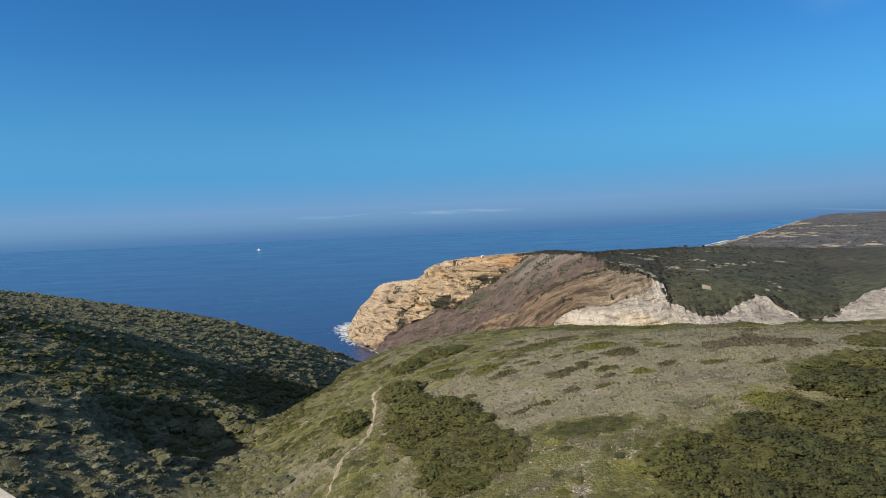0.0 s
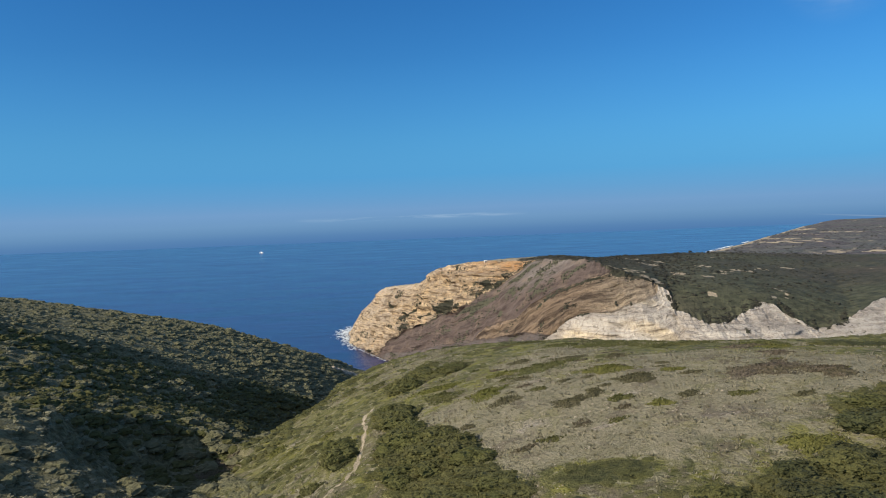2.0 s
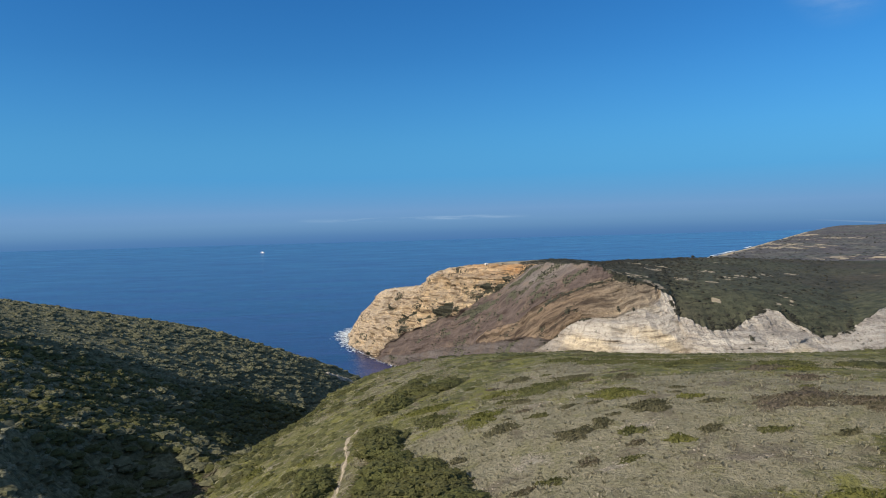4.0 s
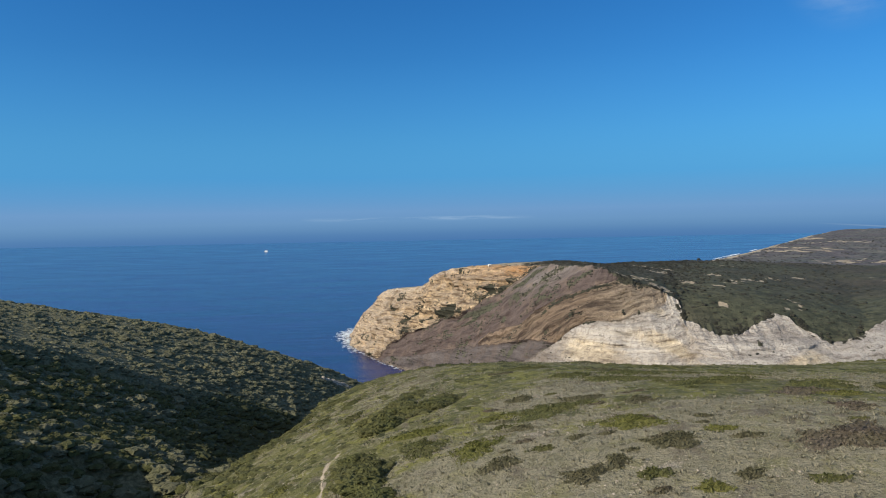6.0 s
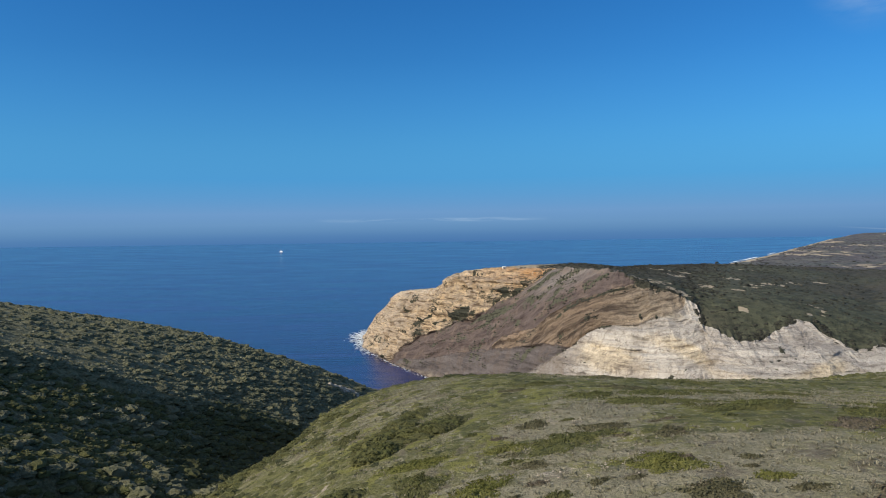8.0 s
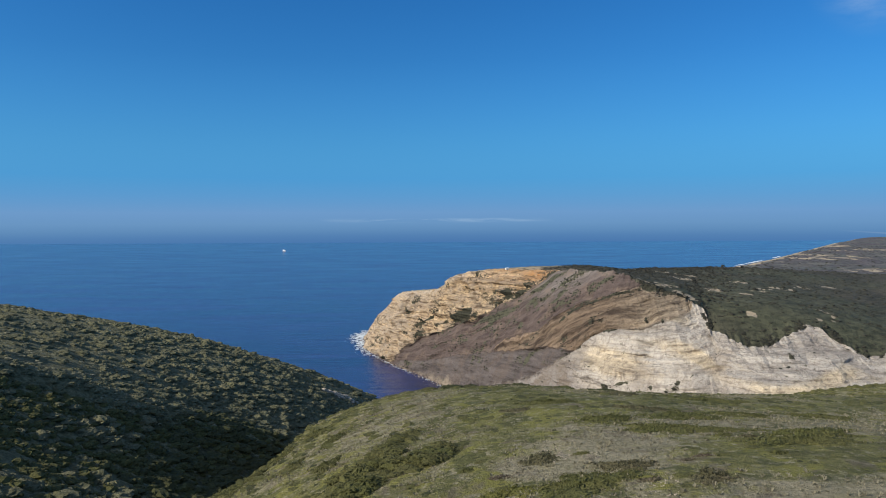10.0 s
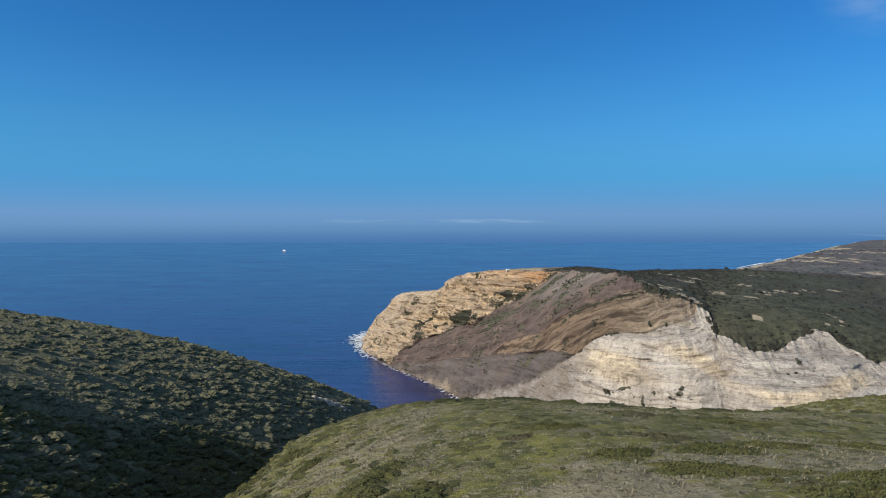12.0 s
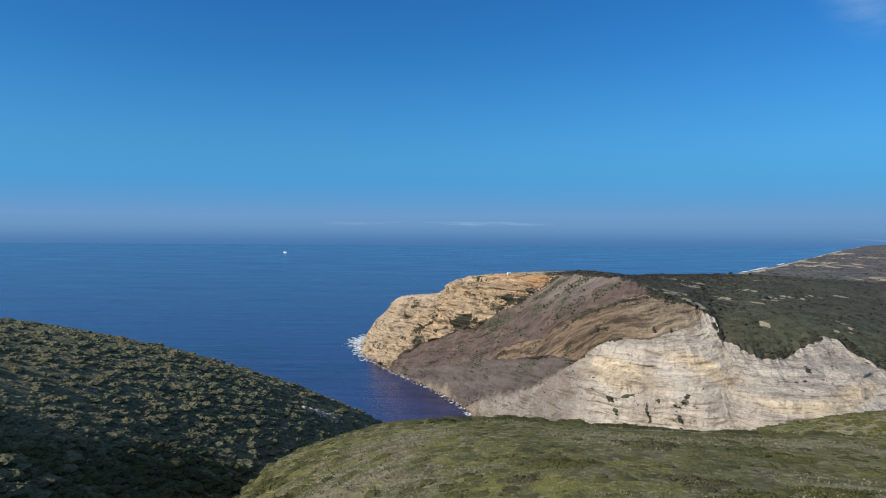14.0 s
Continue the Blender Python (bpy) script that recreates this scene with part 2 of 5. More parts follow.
    chalk = n.mix(n.math("MULTIPLY", n.layer("scree"), 0.85), chalk, n.mix(n.ramp(mottle, [(0.42, 0.0), (0.58, 1.0)]), (0.155, 0.126, 0.102), (0.245, 0.224, 0.208)))
    tone = n.mix(n.ramp(n.math("ADD", white, wobble), [(0.40, 0.0), (0.60, 1.0)]), tone, chalk)
    # tumbled stone along the shore
    tone = n.mix(n.math("MULTIPLY", n.layer("shore"), 0.8), tone, n.mix(n.ramp(n.math("ADD", grit, n.math("SUBTRACT", mottle, 0.5)), [(0.42, 0.0), (0.58, 1.0)]), (0.090, 0.072, 0.060), (0.27, 0.225, 0.170)))
    # open joints between the courses, cracks across them, dark specks
    patchy = n.ramp(n.noise(where, 0.05, 5, 0.75), [(0.40, 0.15), (0.56, 1.0)])
    loose = n.math("SUBTRACT", n.math("SUBTRACT", 1.0, n.layer("ochre")), n.math("ADD", white, n.layer("tan")), True)
    firm = n.math("SUBTRACT", 1.0, n.math("MULTIPLY", loose, 0.7))
    calm = n.math("SUBTRACT", 1.0, n.math("MULTIPLY", white, 0.35))
    tone = n.mix(n.math("MULTIPLY", n.math("MULTIPLY", n.ramp(line, [(0.37, 0.8), (0.43, 0.0)]), patchy), n.math("MULTIPLY", calm, firm)), tone, (0.090, 0.068, 0.052))
    # dark course lines in the ochre also carry the shadow under its ledges
    tone = n.mix(n.math("MULTIPLY", n.ramp(line, [(0.39, 0.75), (0.455, 0.0)]), n.layer("ochre")), tone, (0.20, 0.14, 0.085))
    tone = n.mix(n.math("MULTIPLY", n.math("MULTIPLY", n.ramp(hair, [(0.35, 0.6), (0.42, 0.0)]), patchy), n.math("MULTIPLY", calm, firm)), tone, (0.125, 0.096, 0.074))
    crack = n.voronoi(n.stretch(where, (1.0, 1.0, 0.45)), 0.16, "Distance", "DISTANCE_TO_EDGE")
    tone = n.mix(n.math("MULTIPLY", n.ramp(crack, [(0.0, 0.5), (0.022, 0.0)]), n.ramp(mottle, [(0.46, 0.0), (0.54, 1.0)])), tone, (0.12, 0.092, 0.072))
    split = n.voronoi(n.stretch(where, (1.0, 1.0, 0.7)), 0.42, "Distance", "DISTANCE_TO_EDGE")
    tone = n.mix(n.math("MULTIPLY", n.math("MULTIPLY", n.ramp(split, [(0.0, 0.6), (0.04, 0.0)]), patchy), firm), tone, n.mix(1.0, tone, (0.45, 0.41, 0.38), "MULTIPLY"))
    tone = n.mix(n.math("MULTIPLY", n.ramp(grit, [(0.36, 0.6), (0.46, 0.0)]), calm), tone, n.mix(1.0, tone, (0.50, 0.46, 0.44), "MULTIPLY"))
    green = n.mix(fine, (0.046, 0.047, 0.032), (0.098, 0.096, 0.066))
    tone = n.mix(n.ramp(n.math("ADD", scrub, n.math("MULTIPLY", n.math("SUBTRACT", fine, 0.5), 1.2)), [(0.48, 0.0), (0.58, 1.0)]), tone, green)
    dots = n.noise(where, 0.32, 3, 0.6)
    tone = n.mix(n.math("MULTIPLY", n.ramp(dots, [(0.64, 0.0), (0.68, 0.9)]), n.ramp(scrub, [(0.0, 0.0), (0.3, 1.0)])), tone, green)
    n.link(tone, shader.inputs["Base Color"])
    n.link(n.bump(n.math("ADD", n.math("MULTIPLY", line, 1.6), n.math("ADD", n.math("MULTIPLY", fine, 0.7), n.math("ADD", n.math("MULTIPLY", hair, 0.7), n.math("MULTIPLY", grit, 0.7)))), n.math("ADD", n.math("MULTIPLY", n.math("MULTIPLY", calm, firm), 0.7), 0.15), 5.0), shader.inputs["Normal"])
    return mat


def scrubland_material(name="far_scrub", greens=((0.030, 0.034, 0.024), (0.082, 0.085, 0.056)), dry=(0.105, 0.098, 0.066), grain=1.0):
    """Low dense scrub seen from far, with pale bare tracks."""
    mat, n, shader, where = material(name)
    big = n.noise(where, 0.012, 5, 0.6, 0.4)
    fine = n.noise(where, 0.14 * grain, 6, 0.7)
    bare = n.layer("bare")
    tone = n.mix(n.ramp(fine, [(0.40, 0.0), (0.60, 1.0)]), *greens)
    tone = n.mix(n.ramp(big, [(0.45, 0.0), (0.7, 0.6)]), tone, dry)
    broad = n.noise(where, 0.0065, 3, 0.5)
    tone = n.mix(1.0, tone, n.ramp(broad, [(0.38, (0.88, 0.78, 0.82)), (0.62, (0.98, 1.0, 0.90))]), "MULTIPLY")
    pale = n.mix(fine, (0.24, 0.19, 0.125), (0.46, 0.39, 0.28))
    tone = n.mix(n.ramp(n.math("ADD", bare, n.math("MULTIPLY", n.math("SUBTRACT", n.noise(where, 0.05 * grain, 5, 0.7), 0.5), 1.5)),
                        [(0.55, 0.0), (0.7, 1.0)]), tone, pale)
    n.link(tone, shader.inputs["Base Color"])
    n.link(n.bump(fine, 1.0, 2.5), shader.inputs["Normal"])
    return mat


def sea_material():
    mat, n, shader, where = material("sea_water", 0.22, 0.5)
    shader.inputs["IOR"].default_value = 1.333
    streak = n.noise(n.stretch(where, (0.35, 1.0, 1.0), (0, 0, 0.25)), 0.012, 5, 0.6, 0.6)
    swell = n.noise(n.stretch(where, (0.5, 1.0, 1.0), (0, 0, 0.25)), 0.06, 6, 0.65)
    chop = n.noise(where, 0.6, 4, 0.6)
    tone = n.mix(n.ramp(streak, [(0.38, 0.0), (0.62, 1.0)]), (0.011, 0.020, 0.075), (0.028, 0.043, 0.145))
    lines = n.noise(n.stretch(where, (0.16, 1.0, 1.0), (0, 0, 0.35)), 0.055, 5, 0.65, 0.5)
    tone = n.mix(n.ramp(lines, [(0.50, 0.0), (0.62, 0.55)]), tone, (0.010, 0.016, 0.050))
    n.link(tone, shader.inputs["Base Color"])
    n.link(n.ramp(streak, [(0.3, 0.12), (0.7, 0.24)]), shader.inputs["Roughness"])
    n.link(n.bump(n.math("ADD", n.math("MULTIPLY", swell, 2.0), n.math("ADD", n.math("MULTIPLY", chop, 0.5), n.math("MULTIPLY", lines, 2.5))), 0.36, 1.0), shader.inputs["Normal"])
    return mat


def plain(name, colour, other=None, scale=1.0, rough=0.85, depth=0.02):
    """A weathered paint, stone or cloth of one colour with stains in another."""
    mat, n, shader, where = material(name, rough)
    other = other or tuple(c * 0.75 for c in colour)
    fine = n.noise(where, scale, 6, 0.65)
    n.link(n.mix(n.ramp(fine, [(0.35, 0.0), (0.7, 1.0)]), colour, other), shader.inputs["Base Color"])
    n.link(n.bump(n.noise(where, scale * 6, 4, 0.6), 0.6, depth), shader.inputs["Normal"])
    return mat


GROUND = ground_material()
OLIVE = ((0.060, 0.065, 0.020), (0.122, 0.126, 0.042), (0.130, 0.118, 0.052))
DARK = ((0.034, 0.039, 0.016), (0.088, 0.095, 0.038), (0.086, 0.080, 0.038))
LIME = ((0.092, 0.098, 0.022), (0.165, 0.165, 0.042), (0.150, 0.140, 0.052))
MAQUIS = ((0.096, 0.098, 0.052), (0.178, 0.176, 0.096), (0.170, 0.158, 0.104))
DULL = ((0.068, 0.066, 0.033), (0.135, 0.126, 0.066), (0.135, 0.116, 0.072))
GREY = ((0.15, 0.150, 0.092), (0.28, 0.270, 0.175), (0.25, 0.235, 0.165))
DISTANT = ((0.023, 0.024, 0.018), (0.053, 0.053, 0.040), (0.062, 0.057, 0.045))
HEATHER = ((0.075, 0.062, 0.040), (0.170, 0.135, 0.105), (0.110, 0.110, 0.042))
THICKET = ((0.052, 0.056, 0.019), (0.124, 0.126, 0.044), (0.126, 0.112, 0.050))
LEAF_THICKET, BODY_THICKET = leaf_material("thicket_leaves", *THICKET), body_material("thicket_foliage", *THICKET)
LEAF_OLIVE, BODY_OLIVE = leaf_material("olive_leaves", *OLIVE), body_material("olive_foliage", *OLIVE)
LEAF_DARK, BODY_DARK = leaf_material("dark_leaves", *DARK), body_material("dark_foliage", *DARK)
LEAF_GREY, BODY_GREY = leaf_material("grey_leaves", *GREY), body_material("grey_foliage", *GREY)
LEAF_FAR, BODY_FAR = leaf_material("far_leaves", *DISTANT), body_material("far_foliage", *DISTANT)
LEAF_HEATHER, BODY_HEATHER = leaf_material("heather_twigs", *HEATHER), body_material("heather_foliage", *HEATHER)
LEAF_MAQUIS, BODY_MAQUIS = leaf_material("maquis_leaves", *MAQUIS), body_material("maquis_foliage", *MAQUIS)
LEAF_DULL, BODY_DULL = leaf_material("dull_leaves", *DULL), body_material("dull_foliage", *DULL)
LEAF_LIME, BODY_LIME = leaf_material("lime_leaves", *LIME), body_material("lime_foliage", *LIME)
INNER = {LEAF_LIME: BODY_LIME, LEAF_MAQUIS: BODY_MAQUIS, LEAF_DULL: BODY_DULL, LEAF_THICKET: BODY_THICKET, LEAF_OLIVE: BODY_OLIVE, LEAF_DARK: BODY_DARK, LEAF_GREY: BODY_GREY, LEAF_FAR: BODY_FAR, LEAF_HEATHER: BODY_HEATHER}
LEAF_GRASS = leaf_material("dry_grass", (0.150, 0.138, 0.085), (0.33, 0.298, 0.205), (0.26, 0.235, 0.160))
ROCK = rock_material()
SCRUBLAND = scrubland_material()
# Haze over the distant coast is mixed in here: greyer, bluer base colours.
HAZED_HEATH = scrubland_material("hazed_heath", ((0.036, 0.042, 0.047), (0.128, 0.128, 0.126)), (0.165, 0.152, 0.140), 0.45)
SEA = sea_material()
FOAM = plain("sea_foam", (0.80, 0.83, 0.84), (0.62, 0.70, 0.74), 0.6)
STONE = plain("pale_limestone", (0.44, 0.38, 0.30), (0.28, 0.24, 0.185), 1.8, 0.9, 0.05)
BOULDER = plain("shore_boulder", (0.26, 0.21, 0.175), (0.15, 0.122, 0.105), 0.5, 0.9, 0.2)
DUST = plain("trodden_earth", (0.42, 0.355, 0.26), (0.30, 0.25, 0.175), 3.0, 0.95, 0.03)
WHITEWASH = plain("whitewash", (0.80, 0.79, 0.76), (0.66, 0.63, 0.58), 1.2)
DARK_GLASS = plain("dark_opening", (0.03, 0.035, 0.04), (0.05, 0.05, 0.05), 2.0, 0.3)
CONCRETE = plain("old_concrete", (0.50, 0.46, 0.40), (0.36, 0.33, 0.29), 2.5, 0.9, 0.02)
BARK = plain("tree_bark", (0.16, 0.12, 0.085), (0.09, 0.07, 0.05), 3.0)
HULL = plain("boat_paint", (0.82, 0.83, 0.84), (0.72, 0.74, 0.76), 0.8, 0.4)
MAST = plain("mast_metal", (0.55, 0.56, 0.57), (0.45, 0.46, 0.47), 2.0, 0.4)


# ---- geometry helpers ----
def mesh_from(name, verts, faces, mat, smooth=True, slots=None, second=None):
    """A mesh from arrays: verts (n, 3) and faces (m, 3 or 4)."""
    verts, faces = np.asarray(verts, float), np.asarray(faces, int)
    me = bpy.data.meshes.new(name)
    me.vertices.add(len(verts))
    me.vertices.foreach_set("co", verts.ravel())
    per = faces.shape[1]
    me.loops.add(faces.size)
    me.loops.foreach_set("vertex_index", faces.ravel())
    me.polygons.add(len(faces))
    me.polygons.foreach_set("loop_start", np.arange(len(faces)) * per)
    me.polygons.foreach_set("loop_total", np.full(len(faces), per))
    me.update(calc_edges=True)
    me.polygons.foreach_set("use_smooth", np.full(len(faces), smooth))
    me.materials.append(mat)
    if second is not None:
        me.materials.append(second)
        me.polygons.foreach_set("material_index", slots)
    return me


def layer(me, name, values):
    me.attributes.new(name, "FLOAT", "POINT").data.foreach_set("value", np.asarray(values, float).ravel())


def grid_faces(rows, cols):
    i, j = np.meshgrid(np.arange(rows - 1), np.arange(cols - 1), indexing="ij")
    a = (i * cols + j).ravel()
    return np.stack([a, a + cols, a + cols + 1, a + 1], 1)


def part(name, bm, mat, parent, label=""):
    """Links a bmesh as one mesh object under a thing or a part."""
    me = bpy.data.meshes.new(name)
    bm.to_mesh(me)
    bm.free()
    me.materials.append(mat)
    ob = new(name, me)
    ob.parent = parent
    return tagged(ob, label)


def box(size, at=(0, 0, 0), bevel=0.0):
    bm = bmesh.new()
    bmesh.ops.create_cube(bm, size=1, matrix=Matrix.Translation(at) @ Matrix.Diagonal((*size, 1)))
    if bevel:
        bmesh.ops.bevel(bm, geom=list(bm.edges), offset=bevel, segments=2, affect="EDGES")
    return bm


def hash2(i, j, seed):
    h = np.sin(i * 127.1 + j * 311.7 + seed * 74.7) * 43758.5453
    return h - np.floor(h)


def value_noise(x, y, seed=0):
    """Smooth noise from -1 to 1 on arrays."""
    i, j = np.floor(x), np.floor(y)
    u, v = x - i, y - j
    u, v = u * u * (3 - 2 * u), v * v * (3 - 2 * v)
    low = hash2(i, j, seed) * (1 - u) + hash2(i + 1, j, seed) * u
    high = hash2(i, j + 1, seed) * (1 - u) + hash2(i + 1, j + 1, seed) * u
    return 2 * (low * (1 - v) + high * v) - 1


def fbm(x, y, size, octaves=4, seed=0, rough=0.5):
    total, amp, norm = 0.0, 1.0, 0.0
    for k in range(octaves):
        total = total + amp * value_noise(x / size * 2**k + 17.3 * k, y / size * 2**k - 9.1 * k, seed + k)
        norm += amp
        amp *= rough
    return total / norm


def spline_net(x, y, x0, y0, step, net):
    """A smooth cubic surface over a coarse net of heights."""
    net = np.asarray(net, float)
    nx, ny = net.shape
    a, b = np.clip((x - x0) / step, 1, nx - 2 - 1e-6), np.clip((y - y0) / step, 1, ny - 2 - 1e-6)
    i, j = a.astype(int), b.astype(int)

    def weights(u):
        return [(1 - u) ** 3 / 6, (3 * u**3 - 6 * u**2 + 4) / 6, (-3 * u**3 + 3 * u**2 + 3 * u + 1) / 6, u**3 / 6]

    wa, wb, z = weights(a - i), weights(b - j), 0.0
    for p in range(4):
        for q in range(4):
            z = z + wa[p] * wb[q] * net[i + p - 1, j + q - 1]
    return z


def curve_through(points, s):
    """A Catmull-Rom curve through a few points, s from 0 to 1."""
    p = np.asarray(points, float)
    p = np.vstack([2 * p[0] - p[1], p, 2 * p[-1] - p[-2]])
    f = np.clip(s, 0, 1) * (len(p) - 3)
    i = np.minimum(f.astype(int), len(p) - 4)
    u = (f - i)[:, None]
    a, b, c, d = p[i], p[i + 1], p[i + 2], p[i + 3]
    return 0.5 * (2 * b + (c - a) * u + (2 * a - 5 * b + 4 * c - d) * u**2 + (3 * b - a - 3 * c + d) * u**3)


# ---- the lie of the land ----
# Coarse nets of heights, west to east, south to north inside each row.
KNOLL = [
    [69.4, 64.6, 58.6, 51.9, 45.3, 40.3, 36.6, 33.8, 30.1],
    [84.4, 82.1, 78.9, 73.8, 67.7, 64.1, 61.1, 55.4, 46.6],
    [98.0, 98.5, 99.0, 97.3, 92.9, 90.7, 87.5, 75.3, 59.5],
    [110.0, 112.4, 117.2, 120.8, 119.0, 114.4, 105.6, 86.0, 65.0],
    [120.8, 122.5, 125.6, 125.5, 118.7, 111.8, 100.8, 83.0, 63.7],
    [130.2, 129.3, 127.2, 122.0, 114.3, 111.0, 98.9, 79.3, 61.9],
    [132.8, 132.5, 129.9, 123.9, 117.9, 112.0, 100.0, 83.4, 66.9],
    [132.6, 132.5, 132.6, 127.8, 121.6, 114.1, 104.3, 92.0, 76.7],
    [132.4, 132.7, 133.3, 132.1, 125.1, 116.9, 107.4, 96.7, 84.4],
]
HILL = [
    [141.6, 141.4, 141.3, 141.5, 141.7, 141.9, 133.0, 123.1, 113.4],
    [142.7, 142.7, 142.6, 142.6, 142.4, 133.7, 123.1, 113.2, 103.3],
    [143.8, 144.2, 144.2, 143.6, 136.3, 125.1, 113.4, 103.4, 93.4],
    [135.5, 137.8, 139.2, 135.8, 127.9, 117.8, 105.5, 94.4, 83.1],
    [121.4, 125.9, 130.4, 125.9, 113.9, 114.1, 102.2, 86.2, 71.8],
    [107.7, 112.1, 116.2, 109.4, 93.1, 96.2, 89.5, 73.1, 57.3],
    [93.0, 93.0, 90.6, 80.7, 68.0, 65.8, 63.5, 52.6, 39.5],
    [76.1, 70.8, 63.0, 52.4, 42.9, 38.2, 35.2, 28.9, 20.0],
]


def knoll_form(x, y):
    return spline_net(x, y, -110, -40, 35, KNOLL) - 0.012 * np.clip(y - 190, 0, None) ** 2


def hill_height(x, y):
    return spline_net(x, y, -250, -20, 45, HILL) - 0.012 * np.clip(y - 262, 0, None) ** 2


def knoll_height(x, y):
    """The knoll, its flank cut steeper where it falls into the ravine."""
    z = knoll_form(x, y)
    stretch = np.clip((y - 106) / 30, 0, 1) * np.clip((192 - y) / 18, 0, 1)
    return z - 4.6 * stretch * np.clip((10.5 - z + hill_height(x, y)) / 6.5, 0, 1)


def near_height(x, y):
    """The knoll, the ravine and the hill across it, falling to the cove."""
    x, y = np.asarray(x, float), np.asarray(y, float)
    knoll, hill = knoll_height(x, y), hill_height(x, y)
    # the slope breaks along a line down the hill: gentler above it, steep and shaded below
    below = 0.67 * (x + 69) - 0.74 * (y - 120)
    hill = hill + 1.3 * np.exp(-((below + 1) / 6.0) ** 2) - 0.14 * np.clip(below, 0, 22) + 0.14 * np.clip((below - 30) * 0.9, 0, 22)
    bank = 117 - 0.055 * ((x + 34) ** 2 + (y - 44) ** 2)
    shoulder = 146.0 - 0.035 * (x + 118) ** 2 - 0.008 * (y - 75) ** 2
    spur = 94.0 - 0.0022 * (x - 140) ** 2 - 0.006 * (y - 205) ** 2
    k = 1.3
    top = np.maximum(np.maximum(np.maximum(knoll, hill), np.maximum(spur, bank)), shoulder)
    z = top + k * np.log(np.exp((knoll - top) / k) + np.exp((hill - top) / k) + np.exp((spur - top) / k) + np.exp((bank - top) / k) + np.exp((shoulder - top) / k))
    z = z - 5.0 * np.clip(1.15 - ((x + 28.5) / 9.0) ** 2 - ((y - 83) / 13) ** 2, 0, 1)
    z = z - 0.45 * np.exp(-(((x - 44) / 16) ** 2) - ((y - 80) / 24) ** 2)
    return np.maximum(z, -6) + 0.22 * fbm(x, y, 9, 3, 5) + 0.5 * fbm(x, y, 28, 2, 9)


def blob(x, y, cx, cy, rx, ry, turn=0.0):
    """1 in the middle of an ellipse, 0.5 at its edge, falling to 0."""
    c, s = math.cos(turn), math.sin(turn)
    u, v = ((x - cx) * c + (y - cy) * s) / rx, (-(x - cx) * s + (y - cy) * c) / ry
    return np.clip(1.0 - 0.5 * (u * u + v * v), 0, 1)


# ---- large structure ----
TRACK = [(-8.5, 30), (-7.4, 40), (-6.9, 48), (-6.7, 51.8), (-6.2, 55.2), (-5.0, 56.8), (-4.4, 60), (-4.3, 64), (-4.6, 69), (-5.0, 74.6), (-4.3, 78)]      # the footpath over the knoll


def track_distance(x, y):
    s = curve_through([(a, b, 0) for a, b in TRACK], np.linspace(0, 1, 90))
    return np.min(np.hypot(np.asarray(x)[..., None] - s[:, 0], np.asarray(y)[..., None] - s[:, 1]), axis=-1)


# The knoll's cover: middle, two radii, turn.
GRASSY = [(14, 54, 14, 10, 0.1), (24, 58, 10, 12, 0.0), (6, 58, 6, 8, 0.3), (23.5, 36.3, 2.0, 2.2, 0.0), (14, 80, 6, 6, 0.0), (30, 52, 6, 5, 0.0)]
SHRUBBY = [(1.3, 52, 11, 2.9, 1.83), (3.2, 44.0, 3.4, 3.8, 0.3), (1.3, 84, 5.6, 1.7, 0.68), (0.0, 90.5, 7.8, 1.5, 1.25), (-1.6, 67.5, 4.6, 1.3, 1.65), (-5.9, 61.8, 1.2, 3.2, 0.1),
           (19.5, 33.0, 8.5, 7.0, 0.3), (29, 43.5, 4.5, 5.0, 0.2), (36, 37, 9, 8, 0.0), (36.5, 51.5, 4.2, 1.8, 0.2), (45, 73, 4.5, 5, 0.2), (-19.5, 67, 2.8, 10, 0.5), (10.5, 44.0, 3.6, 1.6, -0.3)]
STONY = [(8.8, 54.0, 3.2, 1.6, 0.0), (15, 56, 2.4, 1.4, 0.0), (4.2, 52.3, 2.2, 0.8, -0.2), (7.4, 42.2, 0.7, 1.6, 0.0), (11.2, 38.4, 1.5, 0.7, 0.0), (-12.7, 80, 1.6, 2.4, 0.0),
         (-7.6, 75, 1.0, 2.4, 0.0), (13, 81, 2.6, 1.8, 0.0), (17, 70, 1.8, 1.0, 0.0), (-5, 117, 2.2, 4.5, 0.0), (12, 66, 3, 1.2, 0.0), (19, 48, 3.0, 0.7, 0.0), (12.5, 50.5, 4.0, 0.6, 0.15), (22, 52, 2.2, 0.6, 0.2), (9.5, 47.6, 1.4, 0.7, 0.0), (-24.5, 217, 1.3, 5.0, 0.2), (-3.2, 57, 0.9, 2.2, 0.0), (8.2, 35.5, 0.8, 1.8, 0.3)]
